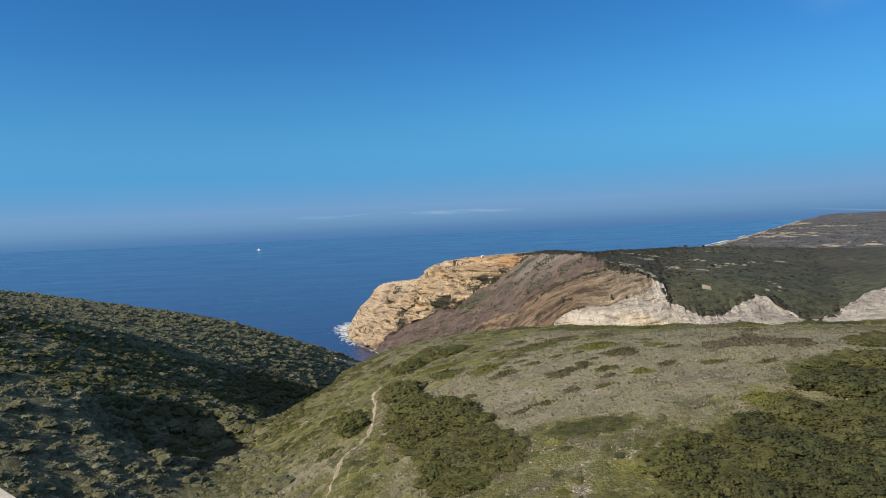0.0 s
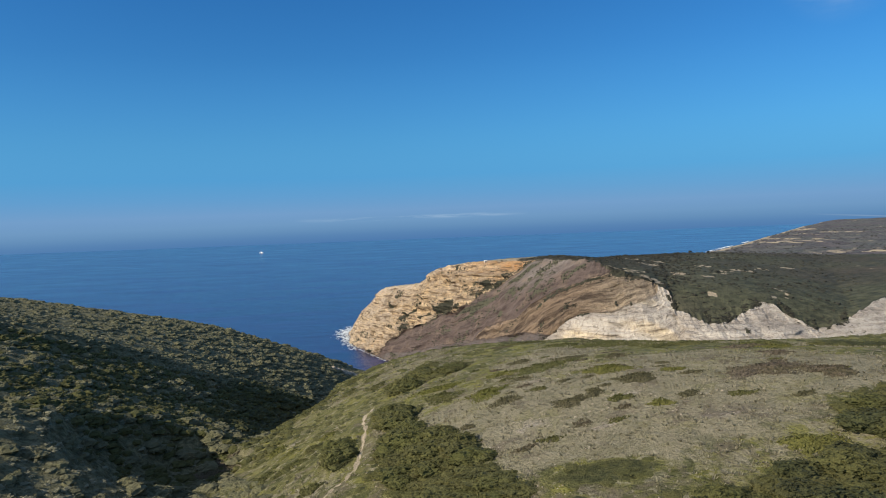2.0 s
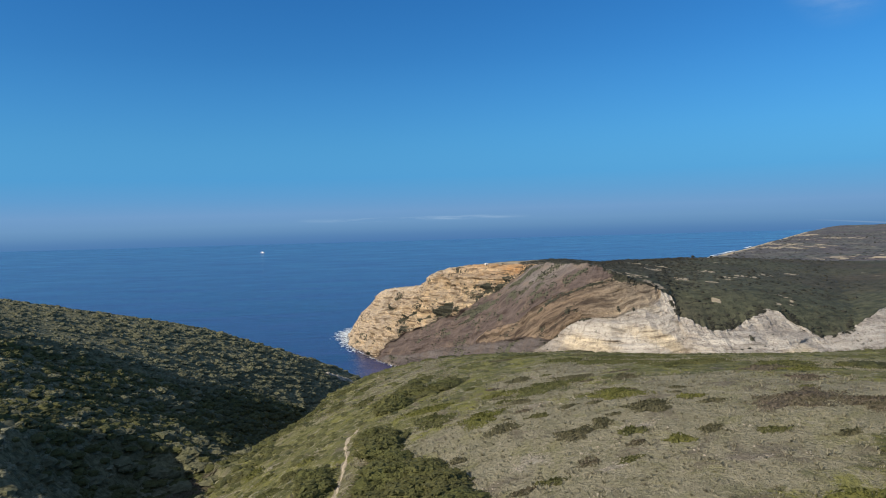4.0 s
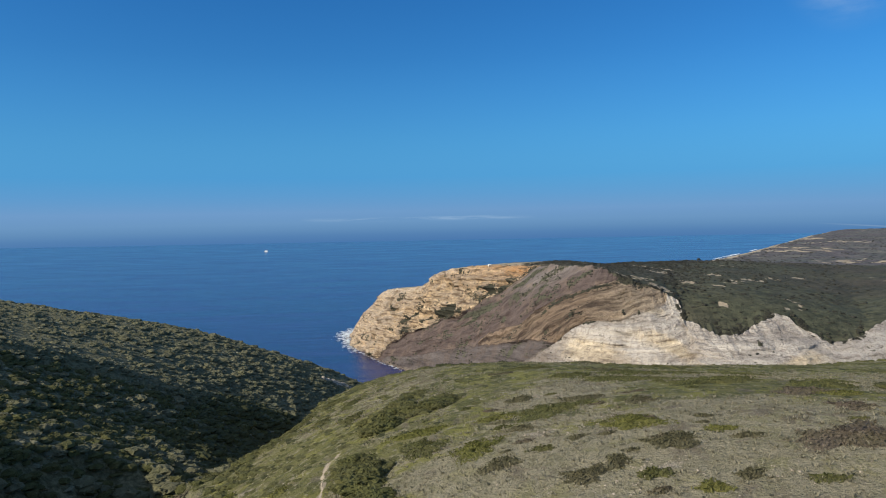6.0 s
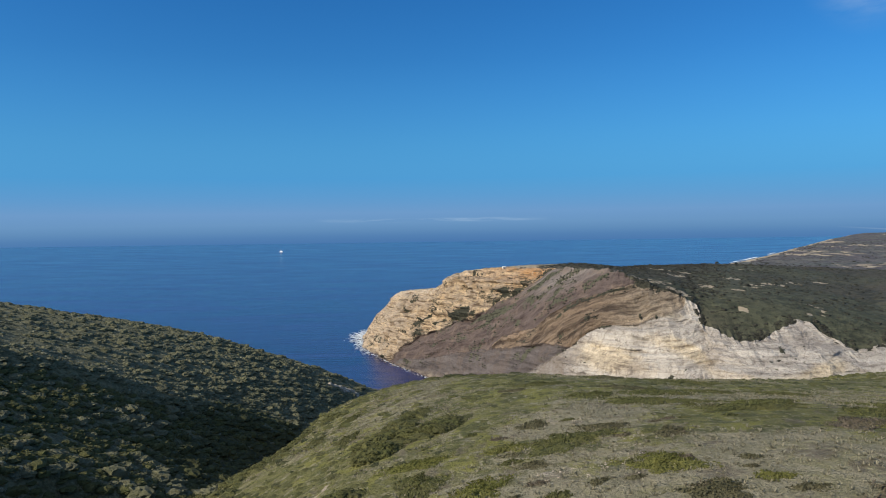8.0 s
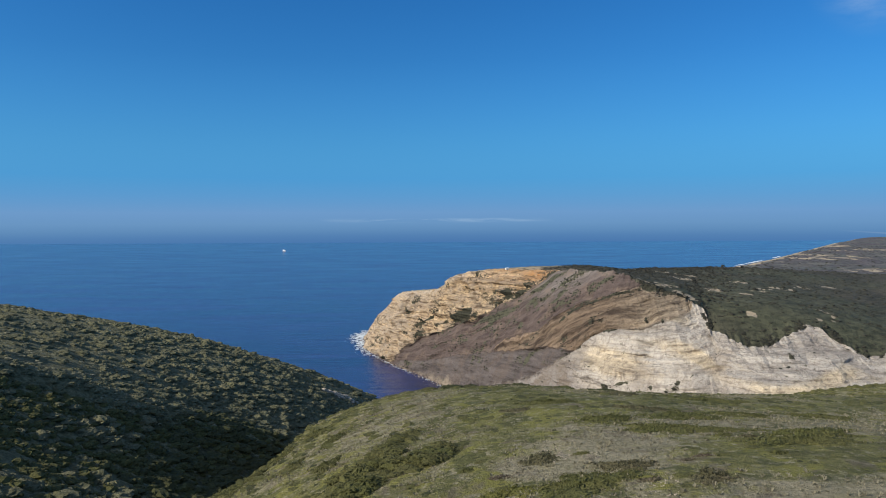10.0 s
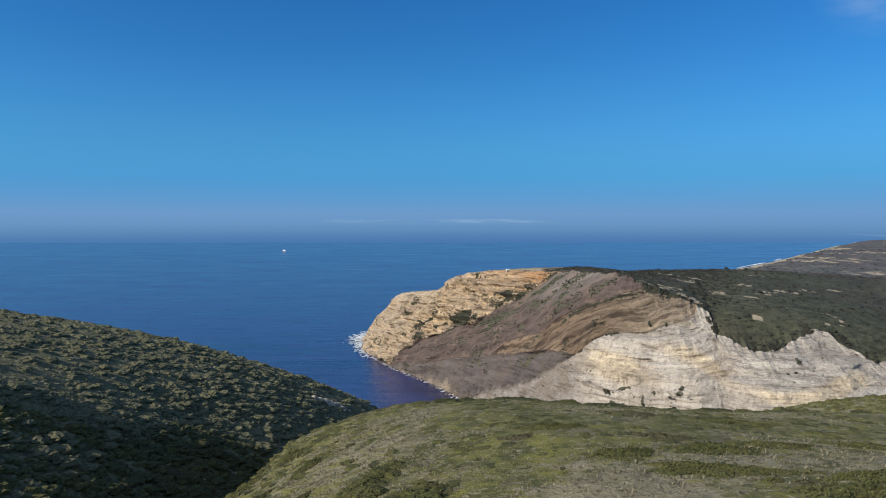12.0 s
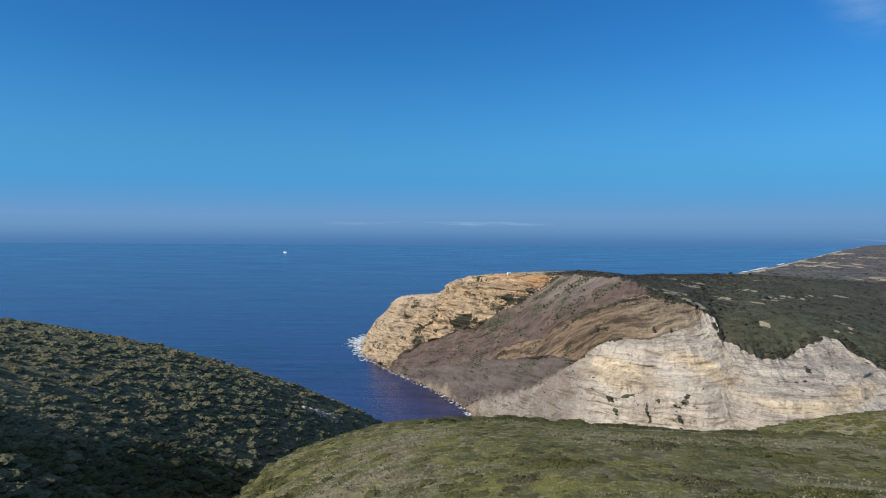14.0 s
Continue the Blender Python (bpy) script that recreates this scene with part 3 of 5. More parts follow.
# Single cushions of shrub: middle, two radii, height.
OLIVE_CUSHIONS = [(22, 86, 4.6, 2.3, 0.6), (27.5, 80, 4.0, 2.2, 0.6), (31, 84, 3.4, 2.0, 0.55), (25, 93, 3.8, 2.2, 0.55), (36, 77, 3.0, 2.4, 0.55), (18, 91, 2.8, 1.8, 0.5), (41, 85, 3.2, 2.2, 0.55),
                  (31, 97, 3.6, 2.0, 0.5), (15, 104, 2.8, 2.0, 0.45), (40, 100, 3.4, 2.4, 0.5), (12.6, 73, 3.2, 2.6, 0.5), (14.8, 55.2, 0.9, 1.0, 0.35), (34.5, 112, 3.6, 2.6, 0.6),
                  (2.6, 70, 1.6, 3.2, 0.3), (8.8, 50.4, 0.9, 0.6, 0.25), (-9.5, 70, 0.9, 1.4, 0.4),
                  (-20.5, 108, 3.0, 4.2, 1.0), (-17, 102, 2.3, 3.6, 0.9), (-14, 113.5, 2.2, 4.0, 0.8), (-14.2, 106, 1.3, 2.4, 0.6), (-22.5, 100, 2.2, 3.4, 1.0), (-11.2, 67.4, 1.5, 1.4, 0.6),
                  (-7.9, 57.5, 1.1, 1.0, 0.5), (-14.2, 69, 1.4, 1.7, 0.6), (-5.0, 94, 1.1, 3.0, 0.5), (-9.2, 100, 1.2, 3.0, 0.5), (-10.5, 120, 1.6, 4.0, 0.6), (-6.5, 108, 1.2, 3.4, 0.5)]
LIME_CUSHIONS = [(16.4, 64.7, 2.2, 2.0, 0.4), (16.7, 52.4, 1.0, 0.7, 0.35), (6.2, 66, 1.9, 2.4, 0.3), (21.1, 41.7, 1.5, 1.6, 0.4), (8.5, 74, 1.6, 1.2, 0.35), (20.5, 60.5, 1.0, 0.8, 0.3), (33, 69, 1.6, 1.2, 0.35), (-8.4, 72.3, 0.9, 1.0, 0.4), (-15.3, 81.8, 1.2, 2.0, 0.5), (2.2, 75, 2.4, 1.5, 0.3), (-12.6, 74.5, 0.9, 1.3, 0.4)]
DARK_CUSHIONS = [(17.2, 59.4, 1.9, 1.4, 0.45), (11.2, 80, 1.3, 1.5, 0.4), (15.5, 75.5, 1.7, 1.6, 0.4), (18.9, 71.2, 1.1, 1.4, 0.35), (11.4, 56.7, 1.5, 1.0, 0.35), (13.5, 57.6, 0.7, 1.3, 0.4),
                 (18.9, 53.1, 0.8, 0.8, 0.3), (7.3, 61.4, 1.2, 1.4, 0.4), (12.4, 63.3, 0.6, 0.6, 0.25), (22.7, 97.9, 2.6, 1.8, 0.5), (24.5, 113, 2.6, 2.4, 0.5), (11.7, 99.7, 1.6, 1.3, 0.4),
                 (24.9, 49.3, 0.9, 0.5, 0.25), (3.9, 57.5, 0.7, 0.6, 0.3), (9.7, 68.5, 1.0, 0.9, 0.3), (20.8, 64, 0.6, 0.5, 0.25)]
HEATHER_CUSHIONS = [(25.9, 56.2, 2.9, 2.6, 0.5), (29.0, 53.6, 1.8, 2.0, 0.45), (31.3, 71, 2.5, 2.8, 0.45), (30.5, 63.7, 1.6, 1.6, 0.35), (-23.8, 90, 2.2, 3.4, 0.9), (-21.5, 83, 1.8, 2.6, 0.8)]


def lushness(x, y):
    """How thick the green scrub is: thin grass on the crown of the knoll, dense cover in the ravine."""
    x, y = np.asarray(x, float), np.asarray(y, float)
    base = 0.52 + 0.46 * fbm(x, y, 11, 4, 21)
    # Upper slope's sunlight and ravine side's shade go partly into the ground colour.
    base = base + on_hill(x, y) * (0.45 * np.clip((108 - near_height(x, y)) / 10, 0, 1) * np.clip((185 - y) / 40, 0.2, 1) - 0.12 - 0.28 * upper_hill(x, y) + 0.04 * ravine_side(x, y)) + 0.06 * np.clip((y - 88) / 25, 0, 1)
    for cx, cy, rx, ry, turn in GRASSY:
        base = base - 0.75 * np.clip(2.2 * blob(x, y, cx, cy, rx, ry, turn) - 0.8, 0, 1)
    for cx, cy, rx, ry, turn in SHRUBBY:
        base = np.maximum(base, np.clip(1.6 * blob(x, y, cx, cy, rx, ry, turn) - 0.15 + 0.25 * fbm(x, y, 5, 3, 4), 0, 1.1))
    return base


def bareness(x, y):
    x, y = np.asarray(x, float), np.asarray(y, float)
    base = 0.10 + 0.22 * fbm(x, y, 6, 3, 31)
    for cx, cy, rx, ry, turn in STONY:
        base = np.maximum(base, 0.50 * blob(x, y, cx, cy, rx, ry, turn) + 0.45 * fbm(x, y, 0.9, 3, 8))
    return base


def on_hill(x, y):
    """1 on the scrubby hill across the ravine, 0 on the knoll."""
    return np.clip((hill_height(x, y) - knoll_height(x, y) + 1.0) / 4.0, 0, 1)


def upper_hill(x, y):
    """1 on the gentler upper slope of the hill, where the scrub is low and thin."""
    return np.clip((0.74 * (y - 120) - 0.67 * (x + 69)) / 10, 0, 1) * np.clip((-38 - x) / 20, 0, 1)


def ravine_side(x, y):
    """1 on the steep side of the hill above the ravine's head, where shade is put into the cover's colour."""
    return np.clip((0.67 * (x + 69) - 0.74 * (y - 120)) / 8, 0, 1) * np.clip((y - 70) / 20, 0, 1)


def surface(x, y):
    """The ground itself: cushions of low cover stand proud of the bare soil, the footpath is worn in."""
    z = near_height(x, y) + 0.16 * np.clip(lushness(x, y), 0, 1) * (0.5 + fbm(x, y, 1.7, 3, 41)) + 0.05 * fbm(x, y, 0.9, 2, 43)
    z = z - on_hill(x, y) * (0.7 * abs(fbm(x, y, 7.5, 2, 83)) + 0.7 * abs(fbm(x, y, 3.0, 2, 85))) * (1 - 0.6 * upper_hill(x, y))
    return z - 0.15 * np.clip(1.3 - track_distance(x, y) / 0.6, 0, 1)


def build_near_ground():
    xs = np.concatenate([np.arange(-260, -90, 4.0), np.arange(-90, -22, 0.75), np.arange(-22, 62, 0.5), np.arange(62, 110, 1.0), np.arange(110, 330, 4.0)])
    ys = np.concatenate([np.arange(-60, 14, 3.0), np.arange(14, 100, 0.5), np.arange(100, 190, 0.8), np.arange(190, 300, 1.6), np.arange(300, 470, 5.0)])
    x, y = np.meshgrid(xs, ys, indexing="ij")
    z, lush, bare = surface(x, y), lushness(x, y), bareness(x, y)
    me = mesh_from("ground", np.stack([x, y, z], -1).reshape(-1, 3), grid_faces(*x.shape)[:, ::-1], GROUND)
    layer(me, "lush", lush)
    layer(me, "bare", bare)
    layer(me, "maquis", on_hill(x, y))
    layer(me, "worn", np.clip(1.05 - track_distance(x, y) / 0.45, 0, 1))
    ob = new("ground", me)
    return tagged(ob, "grassy heath knoll and scrubby ravine above a cove", "ground", kind="structure")


def build_footpath():
    """The trodden line over the knoll, a narrow ribbon of pale earth with ragged edges."""
    line = curve_through([(a, b, 0) for a, b in TRACK], np.linspace(0, 1, 420))[:, :2]
    run = np.arange(len(line)) * 0.12
    line = line + np.stack([0.16 * fbm(run, 0 * run, 1.6, 3, 71), 0 * run], -1)
    half = 0.13 + 0.14 * fbm(run, 0 * run, 1.1, 4, 73, 0.7)
    across = np.array([-1, -0.6, 0, 0.6, 1])
    x = line[:, :1] + across * np.clip(half, 0.01, 0.4)[:, None]
    y = line[:, 1:] + 0 * across
    z = surface(x, y) + 0.05 - 0.07 * abs(across)
    me = mesh_from("footpath", np.stack([x, y, z], -1).reshape(-1, 3), grid_faces(*x.shape)[:, ::-1], DUST)
    tagged(new("path", me), "narrow trodden earth footpath over the knoll", "path", kind="structure")


def build_sea():
    radii = np.concatenate([[1], np.geomspace(40, 7000, 60)])
    angles = np.linspace(0, 2 * math.pi, 97)
    r, a = np.meshgrid(radii, angles, indexing="ij")
    verts = np.stack([r * np.cos(a), r * np.sin(a) + 300, 0 * r], -1)
    me = mesh_from("water", verts.reshape(-1, 3), grid_faces(*r.shape)[:, ::1], SEA)
    return tagged(new("water", me), "deep blue sea with faint swell and streaks", "sea", kind="structure")


# The headland across the cove: its waterline and the edge of its plateau, from seaward round to the land side.
WATERLINE = [
    (-30, 985, -3), (-84.5, 904, -3), (-83, 836, -3), (-67, 770, -3), (-42, 706, -3), (-14, 655, -3), (14, 600, -3), (29, 548, -3), (50, 490, -3),
    (75, 430, -2), (108, 385, -2), (142, 356, 2), (160, 346, 4), (180, 338, 8), (218, 345, 12), (245, 352, 20), (292, 368, 30), (390, 405, 40),
]
CLIFF_EDGE = [
    (10, 930, 30), (-69.7, 880, 19), (-53, 850, 42.7), (-38.5, 810, 59.5), (-1, 760, 67), (14.3, 730, 81.8), (40, 690, 91.2), (70.4, 640, 95.3), (100, 570, 99.4),
    (122, 510, 101.2), (140, 475, 94), (157.3, 457, 86.6), (158.9, 433.0, 73.5), (178, 415, 67.8), (213, 431, 75.8), (231, 405, 63.4), (268, 423, 72), (342, 452, 85),
]
PLATEAU_RIDGE = [
    (60, 985, 22), (5, 930, 22), (0, 890, 44), (20, 850, 60), (50, 800, 68), (70, 775, 82), (90, 740, 91), (120, 700, 94.5), (140, 670, 96),
    (159, 640, 95), (195, 680, 93), (240, 735, 90), (275, 770, 88), (304, 800, 86.5), (360, 830, 83), (430, 860, 78), (525, 880, 72), (720, 905, 66),
]


# Clumps of bushes on the cliff: place along it and up it, half length, half height, lean.
OCHRE_BUSHES = [(6.10, 0.51, 0.22, 0.045, 0.10), (5.70, 0.47, 0.16, 0.02, 0.10), (4.27, 0.53, 0.14, 0.05, 0.0), (3.92, 0.40, 0.16, 0.06, 0.0), (3.55, 0.70, 0.14, 0.05, -0.1),
                (3.62, 0.82, 0.12, 0.03, 0.0), (7.07, 0.72, 0.14, 0.045, 0.05), (4.72, 0.52, 0.2, 0.018, 0.10), (7.00, 0.50, 0.34, 0.018, 0.23), (7.20, 0.57, 0.26, 0.022, 0.23),
                (6.72, 0.48, 0.18, 0.02, 0.15), (5.20, 0.44, 0.2, 0.018, 0.08), (7.35, 0.71, 0.10, 0.03, 0.3)]
MARL_BUSHES = [(7.66, 0.67, 0.07, 0.04, 0.2), (7.72, 0.78, 0.05, 0.03, 0.3), (7.59, 0.48, 0.05, 0.03, 0.0), (7.82, 0.61, 0.07, 0.02, 0.3), (8.06, 0.68, 0.07, 0.02, 0.35), (8.14, 0.76, 0.06, 0.025, 0.2),
               (8.83, 0.88, 0.10, 0.02, 0.5), (8.96, 0.94, 0.06, 0.02, 0.4), (8.33, 0.54, 0.12, 0.018, 0.7), (8.52, 0.63, 0.12, 0.014, 0.4), (8.86, 0.73, 0.2, 0.012, 0.26), (9.22, 0.82, 0.2, 0.012, 0.24),
               (8.02, 0.37, 0.12, 0.022, 0.3), (7.92, 0.31, 0.05, 0.02, 0.3), (8.27, 0.33, 0.06, 0.015, 0.0)]
CHALK_BUSHES = [(9.38, 0.32, 0.05, 0.014, 0.0), (9.62, 0.355, 0.26, 0.009, 0.16), (9.43, 0.28, 0.06, 0.014, 0.0), (9.84, 0.30, 0.03, 0.04, 0.0), (10.26, 0.30, 0.04, 0.03, 0.0), (9.71, 0.33, 0.04, 0.01, 0.0),
                (9.84, 0.72, 0.03, 0.02, 0.0), (10.14, 0.74, 0.03, 0.02, 0.0), (10.58, 0.82, 0.04, 0.015, 0.0), (10.36, 0.41, 0.05, 0.02, 0.3), (10.60, 0.47, 0.10, 0.009, 0.28), (11.34, 0.70, 0.04, 0.03, 0.0),
                (12.21, 0.83, 0.06, 0.02, 0.0), (13.28, 0.85, 0.03, 0.03, 0.0), (13.65, 0.78, 0.03, 0.02, 0.0), (14.45, 0.90, 0.08, 0.03, 0.0), (10.23, 0.68, 0.05, 0.01, -0.3), (9.99, 0.37, 0.03, 0.012, 0.0)]


def edge_breaks(s):
    """How the edge between cliff and plateau is broken out."""
    k = s * 1000
    amp = np.clip((s - 0.05) * 8, 0, 1)[:, None]
    jag = np.stack([3.0 * fbm(k, 0 * k, 14, 4, 101, 0.65), 4.0 * fbm(k, 0 * k, 17, 4, 103, 0.65), 2.6 * fbm(k, 0 * k, 11, 4, 105, 0.7)], -1)
    return jag * amp


def cliff_grid(rows, cols):
    """Points of the cliff face with its bedding, plus the sorts of rock as layers."""
    s, v = np.linspace(0, 1, rows), np.linspace(0, 1, cols)
    foot, edge = curve_through(WATERLINE, s), curve_through(CLIFF_EDGE, s)
    S, V = np.meshgrid(s, v, indexing="ij")
    p = foot[:, None] * (1 - V[..., None]) + edge[:, None] * V[..., None]
    p += edge_breaks(s)[:, None] * (V**16)[..., None]
    height = (edge - foot)[:, 2][:, None]
    station = S * (len(WATERLINE) - 1)
    p[..., 2] += height * 0.13 * np.sin(math.pi * V) * np.clip((station - 3.5) / 2.5, 0, 1) * (1 - 0.45 * np.exp(-(((station - 11.3) / 0.7) ** 2)))
    # outward direction of the face
    along = np.gradient(0.5 * (foot + edge), axis=0)
    out = np.stack([along[:, 1], -along[:, 0], 0 * along[:, 0]], -1)
    out /= np.linalg.norm(out, axis=1)[:, None]
    run = np.cumsum(np.r_[0, np.linalg.norm(np.diff(0.5 * (foot + edge), axis=0), axis=1)])[:, None] + 0 * V
    z = p[..., 2]
    ragged = 0.035 * fbm(run, z, 30, 4, 29) + 0.02 * fbm(run, z, 7, 3, 28)
    # the bodies of rock: ochre limestone over purple marl, brown beds, grey slope and white limestone
    chalk_top = np.interp(station, [6.2, 7.01, 7.64, 8.14, 8.44, 8.64, 8.93, 9.16, 9.33, 9.76, 10.23, 10.68, 11.0, 12.2, 17], [-0.02, 0.10, 0.18, 0.26, 0.34, 0.40, 0.50, 0.56, 0.59, 0.64, 0.755, 0.88, 1.02, 1.3, 1.5]) + 0.3 * ragged
    ochre_foot = np.interp(station, [0, 3.0, 3.87, 4.09, 4.65, 5.46, 6.27, 6.86, 7.31, 7.51, 7.66, 7.89, 8.3, 9], [-0.1, -0.05, 0.07, 0.25, 0.33, 0.40, 0.47, 0.59, 0.68, 0.76, 0.85, 1.0, 1.25, 1.6]) + ragged
    grey_top = np.interp(station, [3.8, 4.82, 5.81, 7.07, 8.11, 8.6], [0.09, 0.14, 0.20, 0.29, 0.39, 0.41]) + 0.4 * ragged
    beds_top = np.interp(station, [7.0, 7.36, 7.99, 8.31, 8.63, 9.06, 9.64, 10.0, 12], [0.29, 0.39, 0.48, 0.60, 0.70, 0.80, 0.95, 1.05, 1.3]) + 0.6 * ragged
    floor = np.where(station > 7.0, np.maximum(beds_top, grey_top), grey_top)
    wh = np.clip(0.5 + (chalk_top - V) * np.interp(station, [7.6, 8.4, 8.7, 9.4, 9.9], [5, 10, 40, 40, 7]), 0, 1)
    up = np.clip(0.5 + (V - ochre_foot) * 22, 0, 1)
    slate = np.clip(0.5 + (grey_top - V) * 25, 0, 1) * np.clip((station - 3.9) * 3, 0, 1) * np.clip((8.9 - station) * 2.5, 0, 1)
    tan = np.clip(0.5 + (beds_top - V) * 22, 0, 1) * np.clip((station - 6.95) * 3, 0, 1) * (1 - slate)
    rust = np.exp(-(((station - 7.55) / 0.45) ** 2) - ((V - 0.93) / 0.10) ** 2) + 0.5 * np.clip(1 - abs(station - 6.5) / 1.2, 0, 1) * np.clip((V - 0.78) * 5, 0, 1)
    crust = np.clip((V - 0.90) * 9, 0, 1) * np.clip((6.4 - station) * 1.5, 0, 1) + 0.6 * np.clip((4.6 - station) * 1.2, 0, 1)
    taupe = np.clip((V - floor) / 0.30 - 0.25, 0, 1) * np.clip((station - 6.9) * 0.9, 0, 1)
    cream = np.exp(-(((station - 9.45) / 0.65) ** 2) - ((V - 0.43) / 0.07) ** 2) + np.exp(-(((station - 10.8) / 0.8) ** 2) - ((V - 0.59) / 0.06) ** 2) + np.clip((0.36 - V) * 5, 0, 1) * np.clip((station - 9.1) * 1.5, 0, 1) \
        + np.exp(-(((station - 13.3) / 1.2) ** 2) - ((V - 0.60) / 0.07) ** 2) + 0.8 * np.exp(-(((station - 10.2) / 0.7) ** 2) - ((V - 0.80) / 0.05) ** 2)
    # bedding: the beds run with the boundaries of each body, fanning out between them
    wave = 1.6 * fbm(run, z, 45, 3, 3) + 0.7 * fbm(run, z, 11, 3, 7)
    level = z - 0.03 * run
    bed = np.where(V > ochre_foot, level + wave, 60 + 42 * (V - floor) / np.maximum(ochre_foot - floor, 0.12) + 1.6 * wave)
    bed = np.where(tan > 0.5, 130 + 24 * (V - chalk_top) / np.maximum(beds_top - chalk_top, 0.08) + 1.2 * wave, bed)
    bed = np.where((slate > 0.5) & (V > chalk_top), 190 + z - 0.10 * run + wave, bed)
    bed = np.where(wh > 0.5, 240 + z - 0.02 * run - 9 * np.clip(chalk_top - 0.35, 0, 0.7) + 0.8 * wave, bed)
    broken = fbm(run, z * 2, 14, 4, 37)
    ledge = np.tanh(4.5 * fbm(bed, run * 0.04, 7, 3, 11, 0.6)) + 0.6 * np.tanh(4.5 * fbm(bed, run * 0.07, 3.0, 2, 13))
    ledge = ledge * (0.35 + 1.1 * np.clip(broken + 0.4, 0, 1))
    blocks = 1.0 - 2.2 * abs(fbm(run, z * 0.8, 13, 4, 39, 0.55))
    thin = np.tanh(4 * fbm(bed, run * 0.10, 1.7, 2, 49)) * np.clip(0.6 + broken, 0, 1)
    gully = (3.4 - 1.2 * wh) * fbm(run, z * 0.25, 34, 4, 17) + (0.9 + 2.0 * up + 0.2 * wh) * fbm(run, z * 0.22, 7, 3, 19)
    rubble = (0.9 - 2.0 * abs(fbm(run, z * 1.3, 4.0, 3, 47, 0.6))) * np.clip(1.15 - V * 2.2, 0.15, 1)
    strength = 0.45 + 1.5 * up + 0.10 * wh + 0.6 * tan
    groove = np.exp(-(((V - chalk_top) / 0.014) ** 2)) * np.clip((station - 8.3) * 4, 0, 1) * np.clip((9.5 - station) * 4, 0, 1)
    corner = 3.5 * np.clip((station - 8.99) * 40, 0, 1) * np.clip((9.9 - station) * 1.1, 0, 1) * np.clip((V - 0.27) * 14, 0, 1) * np.clip((0.50 - V) * 10, 0, 1)
    fault = np.interp(station, [10.3, 10.36, 10.61, 11.88, 13.51, 15], [0.33, 0.37, 0.47, 0.65, 0.72, 0.74])
    step = 2.4 * (1 + np.tanh((fault - V) * 60)) * np.clip((station - 10.3) * 2.5, 0, 1) * np.clip((14.5 - station) * 1.2, 0, 1)
    fade = np.clip(np.minimum((1 - V) * 9, V * 9 + 0.3), 0, 1) * (1 - 0.5 * np.clip((station - 14.2) * 2, 0, 1)) * np.clip((station - 0.6) / 3, 0.25, 1)
    p += out[:, None] * ((ledge * 1.5 * strength + 1.5 * blocks * (0.35 + 1.3 * up + 0.1 * wh) + gully - 3.0 * groove + corner + step + 0.8 * thin * (0.35 + np.maximum(up, 0.75 * wh)) + 1.7 * rubble * (0.5 + 0.6 * up)) * fade)[..., None]
    p[..., 2] += (ledge * 0.4 * strength + 0.4 * blocks + 0.35 * rubble) * fade
    scrub = 0.15 + 0.46 * fbm(run * 0.6, bed * 2.2, 16, 4, 23) + 0.12 * fbm(run, z, 5, 2, 27) - 0.04 * wh + 0.06 * up
    scrub += 0.22 * np.exp(-((V - ochre_foot - 0.03) / 0.06) ** 2) * (station > 3.2) * (station < 8)
    streaks = np.clip(fbm(run * 0.35 + 0.2 * bed, bed * 1.6, 9, 3, 45) * 3, 0, 1)
    scrub += (0.06 + 0.26 * streaks) * np.clip((V - floor) * 5, 0, 1) * (1 - up) * (1 - wh) * np.clip((station - 5.6) * 1.5, 0, 1) + 0.05 * (1 - up) * (1 - wh)
    scrub += 0.34 * groove + 0.30 * np.exp(-(((V - beds_top) / 0.02) ** 2)) * np.clip((station - 8.1) * 4, 0, 1) * (fbm(run, 0 * run, 12, 3, 25) > -0.25)
    scrub += 0.22 * np.clip((V - 0.95) * 16, 0, 1) * (station > 9.2) + 0.30 * np.clip((0.35 - V) * 4, 0, 1) * (station > 14)
    scrub += 0.55 * np.clip((V - np.interp(station, [9.2, 9.6, 10.0, 10.6, 10.9], [1.0, 0.93, 0.90, 0.97, 1.0])) * 14, 0, 1) * (station > 9.2) * (station < 10.9)
    tufts = fbm(run, z, 4.0, 3, 35)
    for bushes in (OCHRE_BUSHES, MARL_BUSHES, CHALK_BUSHES):
        for at, v, wide, tall, lean in bushes:
            scrub += (0.55 + 0.55 * tufts) * np.exp(-(((station - at) / wide) ** 2) - ((V - v - lean * (station - at)) / tall) ** 2)
    return p, dict(white=wh, ochre=up, bed=bed, run=run, scrub=scrub, slate=slate, tan=tan, rust=rust, crust=crust, taupe=taupe, cream=cream, pale_beds=np.clip((station - 9.0) / 0.9, 0, 1), scree=np.clip((9.2 - station + 3 * ragged) * 2.2, 0, 1) * np.clip((0.50 - V) * 6, 0, 1), shore=np.clip((0.075 - V + 1.2 * ragged) * 25, 0, 1) * np.clip(station - 2.6, 0, 1))


